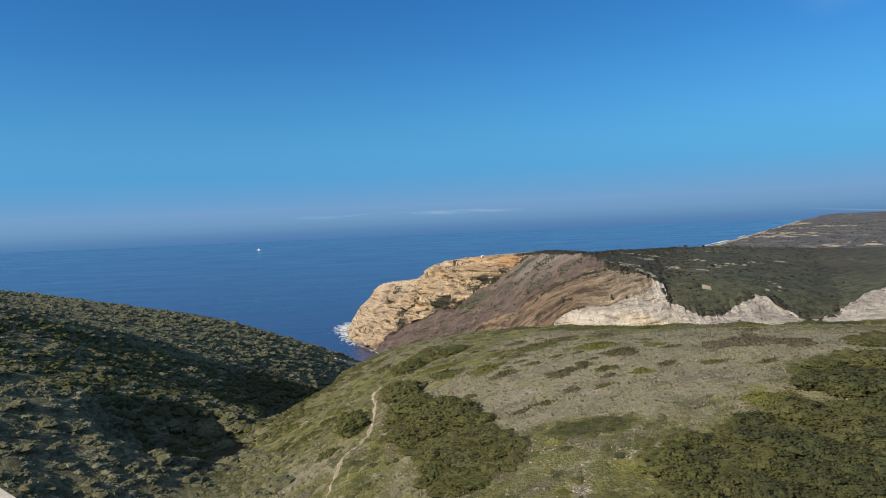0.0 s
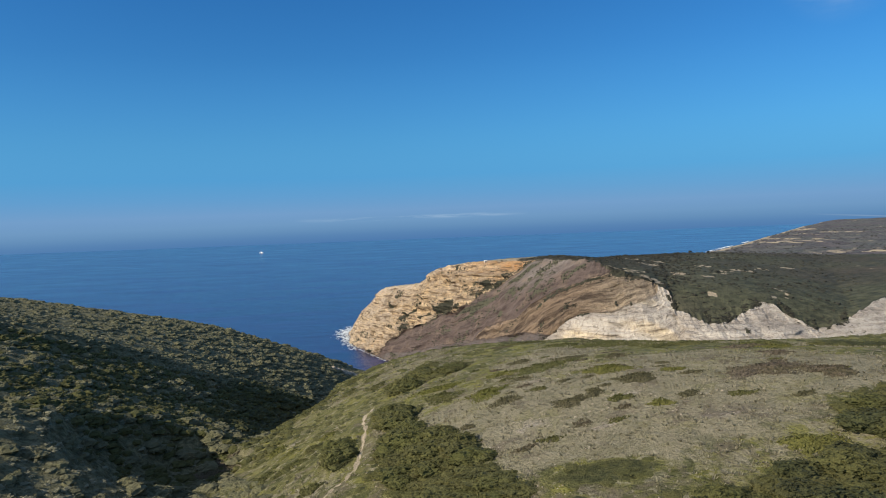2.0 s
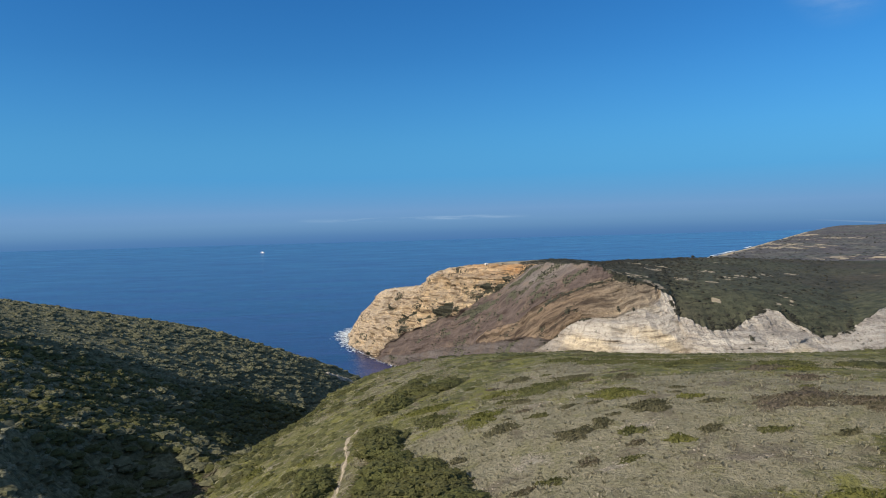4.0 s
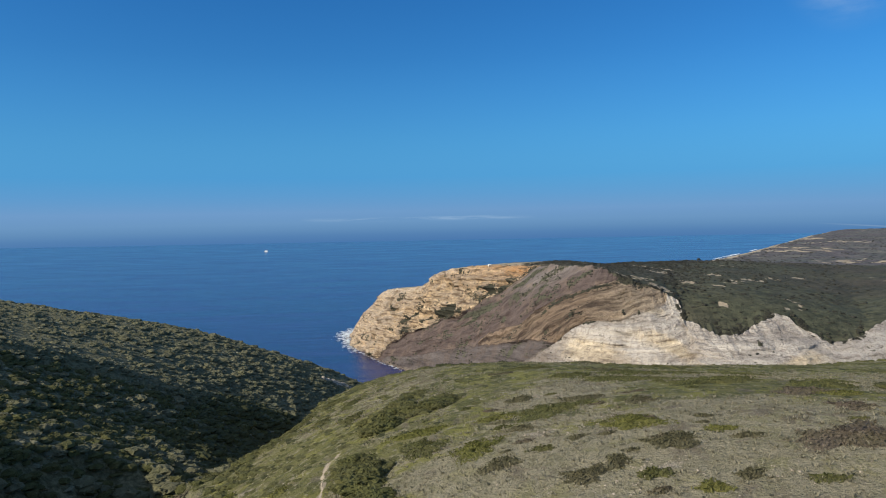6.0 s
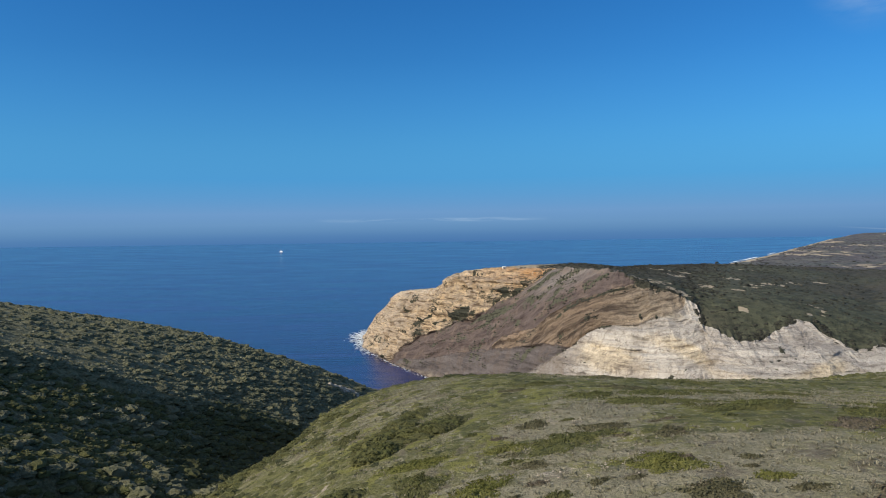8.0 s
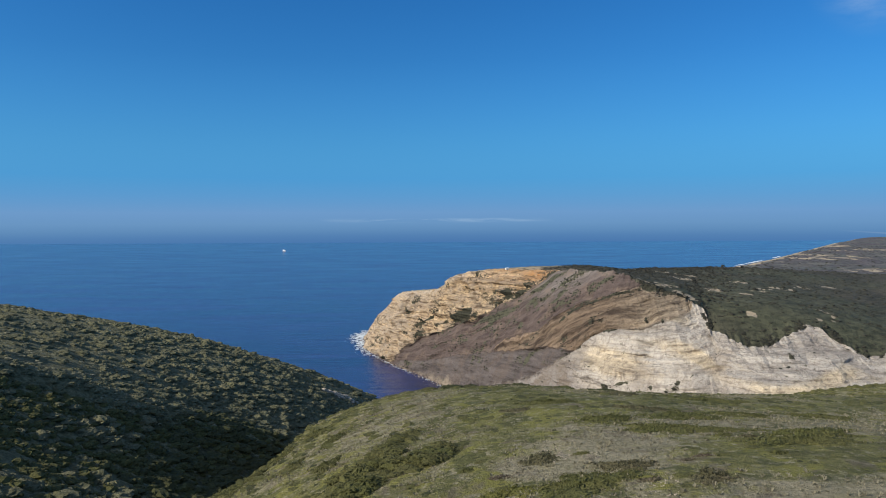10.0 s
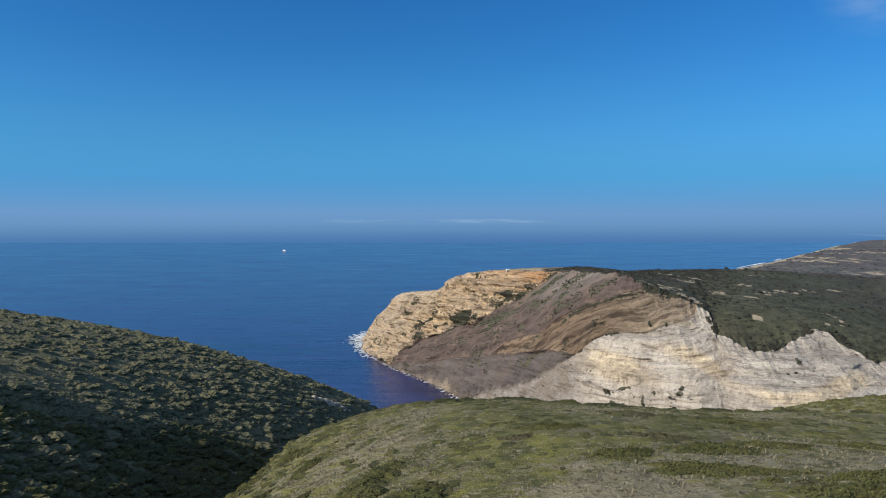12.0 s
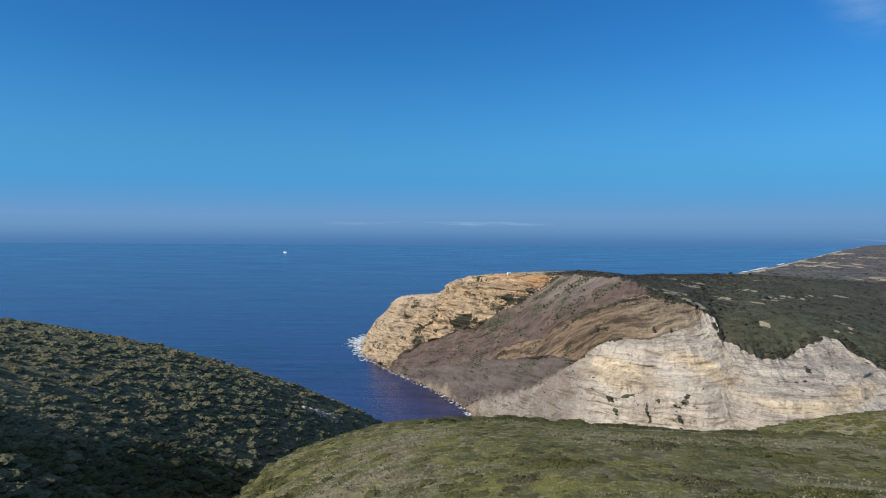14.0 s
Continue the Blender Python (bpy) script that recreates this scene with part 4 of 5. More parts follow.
def plateau_points(s, v):
    """The plateau from the cliff's edge (v 0) to its ridge (v 1): it rises steeply off the edge, then flattens."""
    edge, ridge = curve_through(CLIFF_EDGE, s), curve_through(PLATEAU_RIDGE, s)
    p = edge * (1 - v[:, None]) + ridge * v[:, None]
    away = v * np.hypot(ridge[:, 0] - edge[:, 0], ridge[:, 1] - edge[:, 1])
    crown = np.maximum(ridge[:, 2], edge[:, 2] + 3) * (1 - v) + ridge[:, 2] * v

    def rounded(y):
        return -5 * np.logaddexp(-(75 + 0.45 * (y - 431)) / 5, -crown / 5)

    z = rounded(p[:, 1]) + (edge[:, 2] - rounded(edge[:, 1])) * np.exp(-away / 14)
    w = np.clip((s * 17 - 9.3) / 1.2, 0, 1)
    p[:, 2] = p[:, 2] * (1 - w) + z * w
    return p


def build_headland():
    p, layers = cliff_grid(1250, 185)
    me = mesh_from("cliff", p.reshape(-1, 3), grid_faces(*p.shape[:2]), ROCK, False)
    for name, values in layers.items():
        layer(me, name, values)
    tagged(new("cliff", me), "bedded ochre, brown and white limestone sea cliff", "cliff", kind="structure")
    # plateau: from the cliff's edge over its ridge and down behind
    rows, cols = 600, 130
    s = np.linspace(0, 1, rows)
    edge, ridge = curve_through(CLIFF_EDGE, s), curve_through(PLATEAU_RIDGE, s)
    back = ridge + np.stack([60 + 160 * s, 90 + 60 * s, -18 - 6 * s - 0 * s], -1)
    back[:, 2] = np.minimum(back[:, 2], ridge[:, 2] * 0.55)
    v = np.concatenate([np.linspace(0, 0.3, 50), np.linspace(0.31, 2, cols - 50)])
    S, V = np.meshgrid(s, v, indexing="ij")
    one, two = np.clip(V, 0, 1)[..., None], np.clip(V - 1, 0, 1)[..., None]
    p = plateau_points(S.ravel(), np.clip(V, 0, 1).ravel()).reshape(rows, cols, 3) + (back - ridge)[:, None] * two
    p += edge_breaks(s)[:, None] * np.exp(-V * 70)[..., None]
    p[..., 2] -= 8 * (V > 1) * (two[..., 0]) ** 2
    inside = np.clip(V * 12, 0, 1)
    x, y = p[..., 0], p[..., 1]
    p[..., 2] += inside * (0.9 * fbm(x, y, 60, 3, 51) + 0.6 * fbm(x, y, 5, 3, 53)) + 0.05
    bare = 0.20 + 0.42 * fbm(x, y * 0.6, 12, 4, 57, 0.7) - 0.10 * (S > 0.6) + 0.22 * np.clip(fbm(x, y, 60, 2, 58) * 2, -0.5, 1)
    bare = np.where(S < 0.44, np.maximum(bare, 0.85 - 0.5 * np.clip(V - 0.2, 0, 1)), bare)
    for cx, cy, rx, ry in ((270, 576, 5, 6), (297, 607, 6, 7), (246, 558, 4, 5), (264, 581, 4, 6), (344, 655, 7, 6), (249, 614, 5, 6), (194, 533, 4, 6), (195, 522, 4, 5), (209, 509, 3, 4),
                           (237, 459, 2.5, 6), (227, 443, 4, 2), (187, 448, 2, 3), (192, 591, 8, 9), (145, 496, 8, 6), (156, 468, 6, 4), (202, 635, 14, 5), (170, 640, 10, 5)):
        bare = np.maximum(bare, 1.15 * blob(x, y, cx, cy, 1.7 * rx, 1.7 * ry) * (1.2 - 2.0 * abs(fbm(x, y, 6, 3, 5))))
    bare = np.where((S > 0.44) & (S < 0.635), np.maximum(bare, 0.22 - 0.2 * np.clip((V - 0.12) * 1.6, 0, 1) + 0.75 * fbm(x, y, 9, 4, 59, 0.65)), bare)
    me = mesh_from("plateau", p.reshape(-1, 3), grid_faces(*p.shape[:2]), SCRUBLAND)
    layer(me, "bare", bare)
    tagged(new("ground_plateau", me), "dark green scrub on the plateau behind the cliffs", "plateau", kind="structure")


def far_shore(y):
    return np.interp(y, [850, 1300, 2043, 2235, 2580, 3227, 4210, 6400], [330, 480, 790, 950, 1200, 1640, 2310, 3950])


def far_height(x, y):
    inland = x - far_shore(y)
    crown = np.interp(y, [880, 1100, 1500, 1900, 2250, 2500, 2800, 3300, 4200, 5600], [50, 38, 26, 13, 8, 11, 14, 17, 22, 32])
    steep = np.interp(y, [1500, 1900, 2800, 3400], [110, 45, 45, 90]) * (1 + 0.5 * fbm(y, 0 * y, 120, 3, 62))
    z = crown * (1 - np.exp(-np.clip(inland, 0, None) / steep))
    z = z + np.clip(inland / 200, 0, 1) * (6.5 * fbm(x, y, 380, 5, 63)) - np.clip(inland / 40, 0, 1) * 7 * abs(fbm(x, y * 0.5, 80, 4, 65, 0.6))
    return np.where(inland < 0, -3, z)


def build_far_coast():
    y = np.concatenate([np.arange(880, 2000, 10.0), np.geomspace(2000, 5600, 170)])
    u = np.concatenate([np.linspace(0, 0.06, 30), np.linspace(0.065, 0.5, 130), np.linspace(0.51, 1, 25)])
    Y, U = np.meshgrid(y, u, indexing="ij")
    X = far_shore(Y) + 45 * fbm(Y, 0 * Y, 190, 5, 61, 0.6) - 8 + U * (700 + 0.75 * Y)
    inland = X - far_shore(Y)
    Z = far_height(X, Y)
    bare = 0.20 + 0.60 * fbm(X, Y * 0.4, 34, 4, 67, 0.75) + 0.9 * np.clip(1 - inland / 70, 0, 1) + 0.35 * np.clip(1 - abs(Y - 2350) / 500, 0, 1) * np.clip(1 - inland / 150, 0, 1)
    for cx, cy, rx, ry, size in ((1100, 1770, 80, 110, 45), (1290, 1850, 40, 60, 30), (1330, 2560, 120, 230, 60), (1600, 2900, 60, 80, 40), (1800, 2950, 70, 90, 40), (1250, 1900, 40, 60, 30), (1900, 3600, 120, 150, 60)):
        bare = np.maximum(bare, 1.25 * np.clip(1.6 * blob(X, Y, cx, cy, rx, ry), 0, 1) * np.clip(1.05 - 3.6 * abs(fbm(X, Y * 0.6, size, 3, 69)), 0, 1))
    me = mesh_from("far_coast", np.stack([X, Y, Z], -1).reshape(-1, 3), grid_faces(*Y.shape)[:, ::-1], HAZED_HEATH)
    layer(me, "bare", bare)
    tagged(new("backdrop_coast", me), "scrub-covered coast with pale sandy cliffs, haze put into its colours", "coast", kind="structure")


ground = build_near_ground()
build_footpath()
water = build_sea()
build_headland()
build_far_coast()


# ---- growing things ----
def shrub_shape(rng, leaves, leaf, flat=0.6, rough=0.18, lumps=9, cols=8, rows=4):
    """A lumpy cushion of leaf sprays round a dark heart: verts, quads; radius about 1, standing at 0."""
    knots = rng.normal(size=(lumps, 3))
    knots[:, 2] = abs(knots[:, 2])
    knots /= np.linalg.norm(knots, axis=1)[:, None]
    swell = rng.uniform(0.5, 1.0, lumps)

    def radius(d):
        return 0.78 + rough * (swell * np.exp(9 * (d @ knots.T - 1))).sum(1)

    a, e = np.meshgrid(np.linspace(0, 2 * math.pi, cols + 1), np.linspace(-0.15, math.pi / 2, rows), indexing="ij")
    d = np.stack([np.cos(a) * np.cos(e), np.sin(a) * np.cos(e), np.sin(e)], -1).reshape(-1, 3)
    heart = d * radius(d)[:, None] * 0.93 * (1, 1, flat)
    faces = [grid_faces(cols + 1, rows)]
    up = rng.normal(size=(leaves, 3))
    up[:, 2] = abs(up[:, 2]) * 1.1 - 0.08
    up /= np.linalg.norm(up, axis=1)[:, None]
    mid = up * (radius(up) * rng.uniform(0.92, 1.05, leaves))[:, None] * (1, 1, flat)
    lean = 0.8 * up + (0, 0, 0.9) + rng.normal(scale=0.3, size=(leaves, 3))
    lean /= np.linalg.norm(lean, axis=1)[:, None]
    side = np.cross(lean, rng.normal(size=(leaves, 3)))
    side /= np.linalg.norm(side, axis=1)[:, None]
    other = np.cross(lean, side)
    w = (leaf * rng.uniform(0.6, 1.3, leaves))[:, None]
    quad = np.stack([mid - side * w, mid - other * w * 0.8, mid + side * w + up * w * 0.25, mid + other * w * 0.8], 1)
    faces.append(len(heart) + np.arange(4 * leaves).reshape(-1, 4))
    return np.vstack([heart, quad.reshape(-1, 3)]), np.vstack(faces), len(faces[0])


def bush_shape(rng, sprays, each, leaf, flat=0.62, cols=11, rows=5, puffy=1.0, knobs=0, jitter=0.0):
    """A rounded bush whose crown is broken into many small sprays of leaves."""
    knots = rng.normal(size=(9, 3))
    knots[:, 2] = abs(knots[:, 2])
    knots /= np.linalg.norm(knots, axis=1)[:, None]

    small = rng.normal(size=(max(knobs, 1), 3))
    small[:, 2] = abs(small[:, 2])
    small /= np.linalg.norm(small, axis=1)[:, None]

    def radius(d):
        lumps = np.exp(0.75 * max(knobs, 1) * (d @ small.T - 1)).max(1) if knobs else 0.5
        return 0.66 + 0.24 * np.exp(10 * (d @ knots.T - 1)).max(1) + 0.16 * lumps

    a, e = np.meshgrid(np.linspace(0, 2 * math.pi, cols), np.linspace(-0.15, math.pi / 2, rows), indexing="ij")
    d = np.stack([np.cos(a) * np.cos(e), np.sin(a) * np.cos(e), np.sin(e)], -1).reshape(-1, 3)
    shake = rng.uniform(-1, 1, (cols, rows, 3)) * jitter
    shake[-1], shake[:, -1] = shake[0], shake[0, -1]
    heart = (d * radius(d)[:, None] * 0.95 + shake.reshape(-1, 3)) * (1, 1, flat)
    way = rng.normal(size=(sprays, 3))
    way[:, 2] = abs(way[:, 2]) * 1.1 - 0.05
    way /= np.linalg.norm(way, axis=1)[:, None]
    knob = way * (radius(way) * rng.uniform(0.90, 1.06, sprays))[:, None] * (1, 1, flat)
    puff = rng.normal(size=(sprays, each, 3))
    puff /= np.linalg.norm(puff, axis=2)[..., None]
    puff = puff + 0.7 * way[:, None] + (0, 0, 0.3)
    puff /= np.linalg.norm(puff, axis=2)[..., None]
    mid = (knob[:, None] + puff * (rng.uniform(0.05, 0.11, (sprays, 1, 1)) * puffy)).reshape(-1, 3)
    lean = puff.reshape(-1, 3) * 0.8 + (0, 0, 1.0) + rng.normal(scale=0.3, size=(sprays * each, 3))
    lean /= np.linalg.norm(lean, axis=1)[:, None]
    side = np.cross(lean, rng.normal(size=lean.shape))
    side /= np.linalg.norm(side, axis=1)[:, None]
    other = np.cross(lean, side)
    w = (leaf * rng.uniform(0.6, 1.3, len(lean)))[:, None]
    quad = np.stack([mid - side * w, mid - other * w * 0.7, mid + side * w, mid + other * w * 0.7], 1)
    faces = np.vstack([grid_faces(cols, rows), len(heart) + np.arange(4 * len(mid)).reshape(-1, 4)])
    return np.vstack([heart, quad.reshape(-1, 3)]), faces, (cols - 1) * (rows - 1)


def tuft_shape(rng, blades, height):
    """A tuft of thin grass blades falling over on all sides."""
    a = rng.uniform(0, 2 * math.pi, blades)
    foot = np.stack([np.cos(a), np.sin(a), 0 * a], -1) * rng.uniform(0.0, 0.07, blades)[:, None]
    reach = rng.uniform(0.04, 0.17, blades)[:, None]
    lean = np.stack([np.cos(a), np.sin(a), 0 * a], -1) * reach
    side = np.stack([-np.sin(a), np.cos(a), 0 * a], -1) * 0.034
    h = (height * rng.uniform(0.5, 1.1, blades))[:, None] * (0, 0, 1)
    quad = np.stack([foot - side, foot + side, foot + lean + h + side * 0.5, foot + lean + h - side * 0.5], 1)
    return quad.reshape(-1, 3), np.arange(4 * blades).reshape(-1, 4), 0


def scattered(name, shapes, places, sizes, rng, mat, tilt=0.0):
    """Many copies of a few shapes joined in one mesh object."""
    verts, faces, slots, start = [], [], [], 0
    turn = rng.uniform(0, 2 * math.pi, len(places))
    pick = rng.integers(0, len(shapes), len(places))
    squash = rng.uniform(0.7, 1.2, len(places))
    for k, (v, f, inner) in enumerate(shapes):
        sel = np.where(pick == k)[0]
        c, s = np.cos(turn[sel])[:, None], np.sin(turn[sel])[:, None]
        x, y, z = v[:, 0][None], v[:, 1][None], v[:, 2][None]
        size = sizes[sel][:, None]
        p = np.stack([(x * c - y * s) * size, (x * s + y * c) * size, z * size * squash[sel][:, None]], -1) + places[sel][:, None]
        verts.append(p.reshape(-1, 3))
        faces.append((f[None] + start + (np.arange(len(sel)) * len(v))[:, None, None]).reshape(-1, 4))
        slots.append(np.tile((np.arange(len(f)) < inner).astype(int), len(sel)))
        start += len(sel) * len(v)
    return new(name, mesh_from(name, np.vstack(verts), np.vstack(faces), mat, False, np.concatenate(slots), INNER.get(mat)))


def sprinkle(rng, count, x0, x1, y0, y1):
    return rng.uniform(x0, x1, count), rng.uniform(y0, y1, count)


def on_ground(x, y, sink=0.05):
    return np.stack([x, y, surface(x, y) - sink], -1)


def stone_shapes(rng):
    shape = bmesh.new()
    bmesh.ops.create_cube(shape, size=1.6)
    bmesh.ops.subdivide_edges(shape, edges=list(shape.edges), cuts=1, use_grid_fill=True)
    shape.verts.index_update()
    v = np.array([p.co for p in shape.verts])
    f = np.array([[q.index for q in p.verts] for p in shape.faces])
    shape.free()
    v = v / np.linalg.norm(v, axis=1)[:, None] ** 0.7
    return [(v * rng.uniform(0.7, 1.15, (len(v), 1)) * (1, 1, 0.7), f, 0) for _ in range(6)]


def ragged_rim(a, cx, cy):
    return 0.95 + 0.20 * np.sin(2 * a + cx) + 0.17 * np.sin(3 * a + 2 * cy) + 0.15 * np.sin(5 * a + 3 * cx) + 0.11 * np.sin(9 * a + cy) + 0.06 * np.sin(17 * a + cx)


def cushion(name, cx, cy, rx, ry, tall, mat, label, rng):
    """One low spreading shrub with an uneven rim, grown over the lie of the ground."""
    area = rx * ry * math.pi
    count = int(min(700, 50 * area + 40))
    a, r = rng.uniform(0, 2 * math.pi, count), np.sqrt(rng.uniform(0, 1, count))
    tall = 0.6 * tall
    rim = ragged_rim(a, cx, cy)
    x, y = cx + rx * r * rim * np.cos(a), cy + ry * r * rim * np.sin(a)
    dome = tall * np.sqrt(np.clip(1 - r**2.4, 0, 1)) * (0.75 + 0.5 * fbm(x, y, 0.7, 3, 71))
    z = on_ground(x, y, 0.02)[:, 2] + dome * rng.uniform(0.8, 1.06, count)
    mid = np.stack([x, y, z], -1)
    lean = np.stack([np.cos(a) * r * 0.8, np.sin(a) * r * 0.8, 0.9 + 0 * a], -1) + rng.normal(scale=0.5, size=(count, 3))
    lean /= np.linalg.norm(lean, axis=1)[:, None]
    side = np.cross(lean, rng.normal(size=(count, 3)))
    side /= np.linalg.norm(side, axis=1)[:, None]
    other = np.cross(lean, side)
    w = rng.uniform(0.05, 0.12, count)[:, None]
    quad = np.stack([mid - side * w, mid - other * w * 0.6, mid + side * w + lean * w * 0.5, mid + other * w * 0.6], 1)
    # the dense heart below the sprays
    ga, gr = np.meshgrid(np.linspace(0, 2 * math.pi, 61), np.linspace(0.02, 1.0, 11), indexing="ij")
    grim = 0.93 * ragged_rim(ga, cx, cy)
    hx, hy = cx + rx * gr * grim * np.cos(ga), cy + ry * gr * grim * np.sin(ga)
    hz = on_ground(hx.ravel(), hy.ravel(), 0.06)[:, 2].reshape(hx.shape) + 0.86 * tall * np.sqrt(np.clip(1 - gr**2.4, 0, 1)) * (0.75 + 0.5 * fbm(hx, hy, 0.7, 3, 71))
    hz = hz + np.where(gr < 0.95, rng.uniform(-0.06, 0.06, hz.shape), 0)
    hz[-1] = hz[0]
    heart = np.stack([hx, hy, hz], -1).reshape(-1, 3)
    base = np.array([cx, cy, float(on_ground(np.array([cx]), np.array([cy]), 0)[0, 2])])
    verts = np.vstack([heart, quad.reshape(-1, 3)]) - base
    faces = np.vstack([grid_faces(61, 11), len(heart) + np.arange(4 * count).reshape(-1, 4)])
    ob = new(name, mesh_from(name, verts, faces, mat, False, (np.arange(len(faces)) < 600).astype(int), INNER[mat]))
    ob.location = base
    return tagged(ob, label, "shrub", "shrub cushions on the knoll")


def build_cushions():
    rng = np.random.default_rng(21)
    for cx, cy, rx, ry, tall in OLIVE_CUSHIONS:
        cushion("olive_shrub", cx, cy, rx, ry, tall, LEAF_OLIVE, "olive-green cushion shrub spreading over dry grass", rng)
    for cx, cy, rx, ry, tall in LIME_CUSHIONS:
        cushion("lime_shrub", cx, cy, rx, ry, tall, LEAF_LIME, "bright yellow-green cushion shrub on dry grass", rng)
    for cx, cy, rx, ry, tall in DARK_CUSHIONS:
        cushion("dark_shrub", cx, cy, rx, ry, tall, LEAF_DULL, "dull brownish green cushion shrub among pale stones", rng)
    for _ in range(34):
        cx, cy = rng.uniform(6, 30), rng.uniform(50, 84)
        r = rng.uniform(0.25, 0.7)
        mat, tone = ((LEAF_DULL, "dull brown"), (LEAF_HEATHER, "purplish brown"), (LEAF_OLIVE, "olive-green"))[rng.integers(0, 3)]
        cushion("small_shrub", cx, cy, 1.5 * r, r, rng.uniform(0.15, 0.3), mat, f"small {tone} shrub clump on stony grass", rng)
    for cx, cy, rx, ry, tall in HEATHER_CUSHIONS:
        cushion("heather_shrub", cx, cy, rx, ry, tall, LEAF_HEATHER, "brownish purple heather cushion on the grassy knoll", rng)


def build_bushes():
    """The taller bushes of the thickets, each one its own."""
    rng = np.random.default_rng(23)
    kinds = []
    for k in range(6):
        leaf = (LEAF_DARK, LEAF_DARK, LEAF_THICKET, LEAF_THICKET, LEAF_OLIVE, LEAF_OLIVE)[k]
        v, f, inner = bush_shape(rng, 120, 5, 0.05, 0.62, 44, 14, 0.9, knobs=60, jitter=0.06)
        kinds.append((mesh_from("bush", v, f, leaf, False, (np.arange(len(f)) < inner).astype(int), INNER[leaf]), "dark green" if k < 2 else "olive-green"))
    places = []
    for cx, cy, rx, ry, turn in SHRUBBY[:11]:
        c, s = math.cos(turn), math.sin(turn)
        for _ in range(int(8 + 0.62 * rx * ry * 3.14)):
            a, r = rng.uniform(0, 2 * math.pi), math.sqrt(rng.uniform(0, 1)) * 0.98
            u, v = rx * r * math.cos(a), ry * r * math.sin(a)
            p = (cx + u * c - v * s, cy + u * s + v * c)
            if p[1] > 22 and track_distance(np.array([p[0]]), np.array([p[1]]))[0] > 1.0:
                places.append(p)
    rng.shuffle(places)
    places = [p for p in places if p[0] < 52][:258]
    places += [(x, 141 + 0.12 * x + rng.uniform(-6, 5)) for x in np.linspace(4, 66, 40) + rng.uniform(-1.2, 1.2, 40)]
    where = on_ground(np.array([p[0] for p in places]), np.array([p[1] for p in places]), 0.06)
    for p in where:
        me, tone = kinds[rng.integers(0, 3) if p[0] > 14 or p[1] > 110 else rng.integers(2, 6)]
        ob = new("bush", me)
        size = rng.uniform(1.2, 2.1)
        ob.matrix_world = pose(*p, 0, 0, rng.uniform(0, 360)) @ Matrix.Diagonal((size, size * rng.uniform(0.8, 1.2), size * rng.uniform(0.5, 0.8) * (0.6 if p[1] > 110 or p[1] < 50 and 1 < p[0] < 10 or p[1] > 49 and p[0] > 30 else 1.0), 1))
        tagged(ob, f"dense {tone} evergreen bush in a thicket", "bush", "bushes of the thickets")


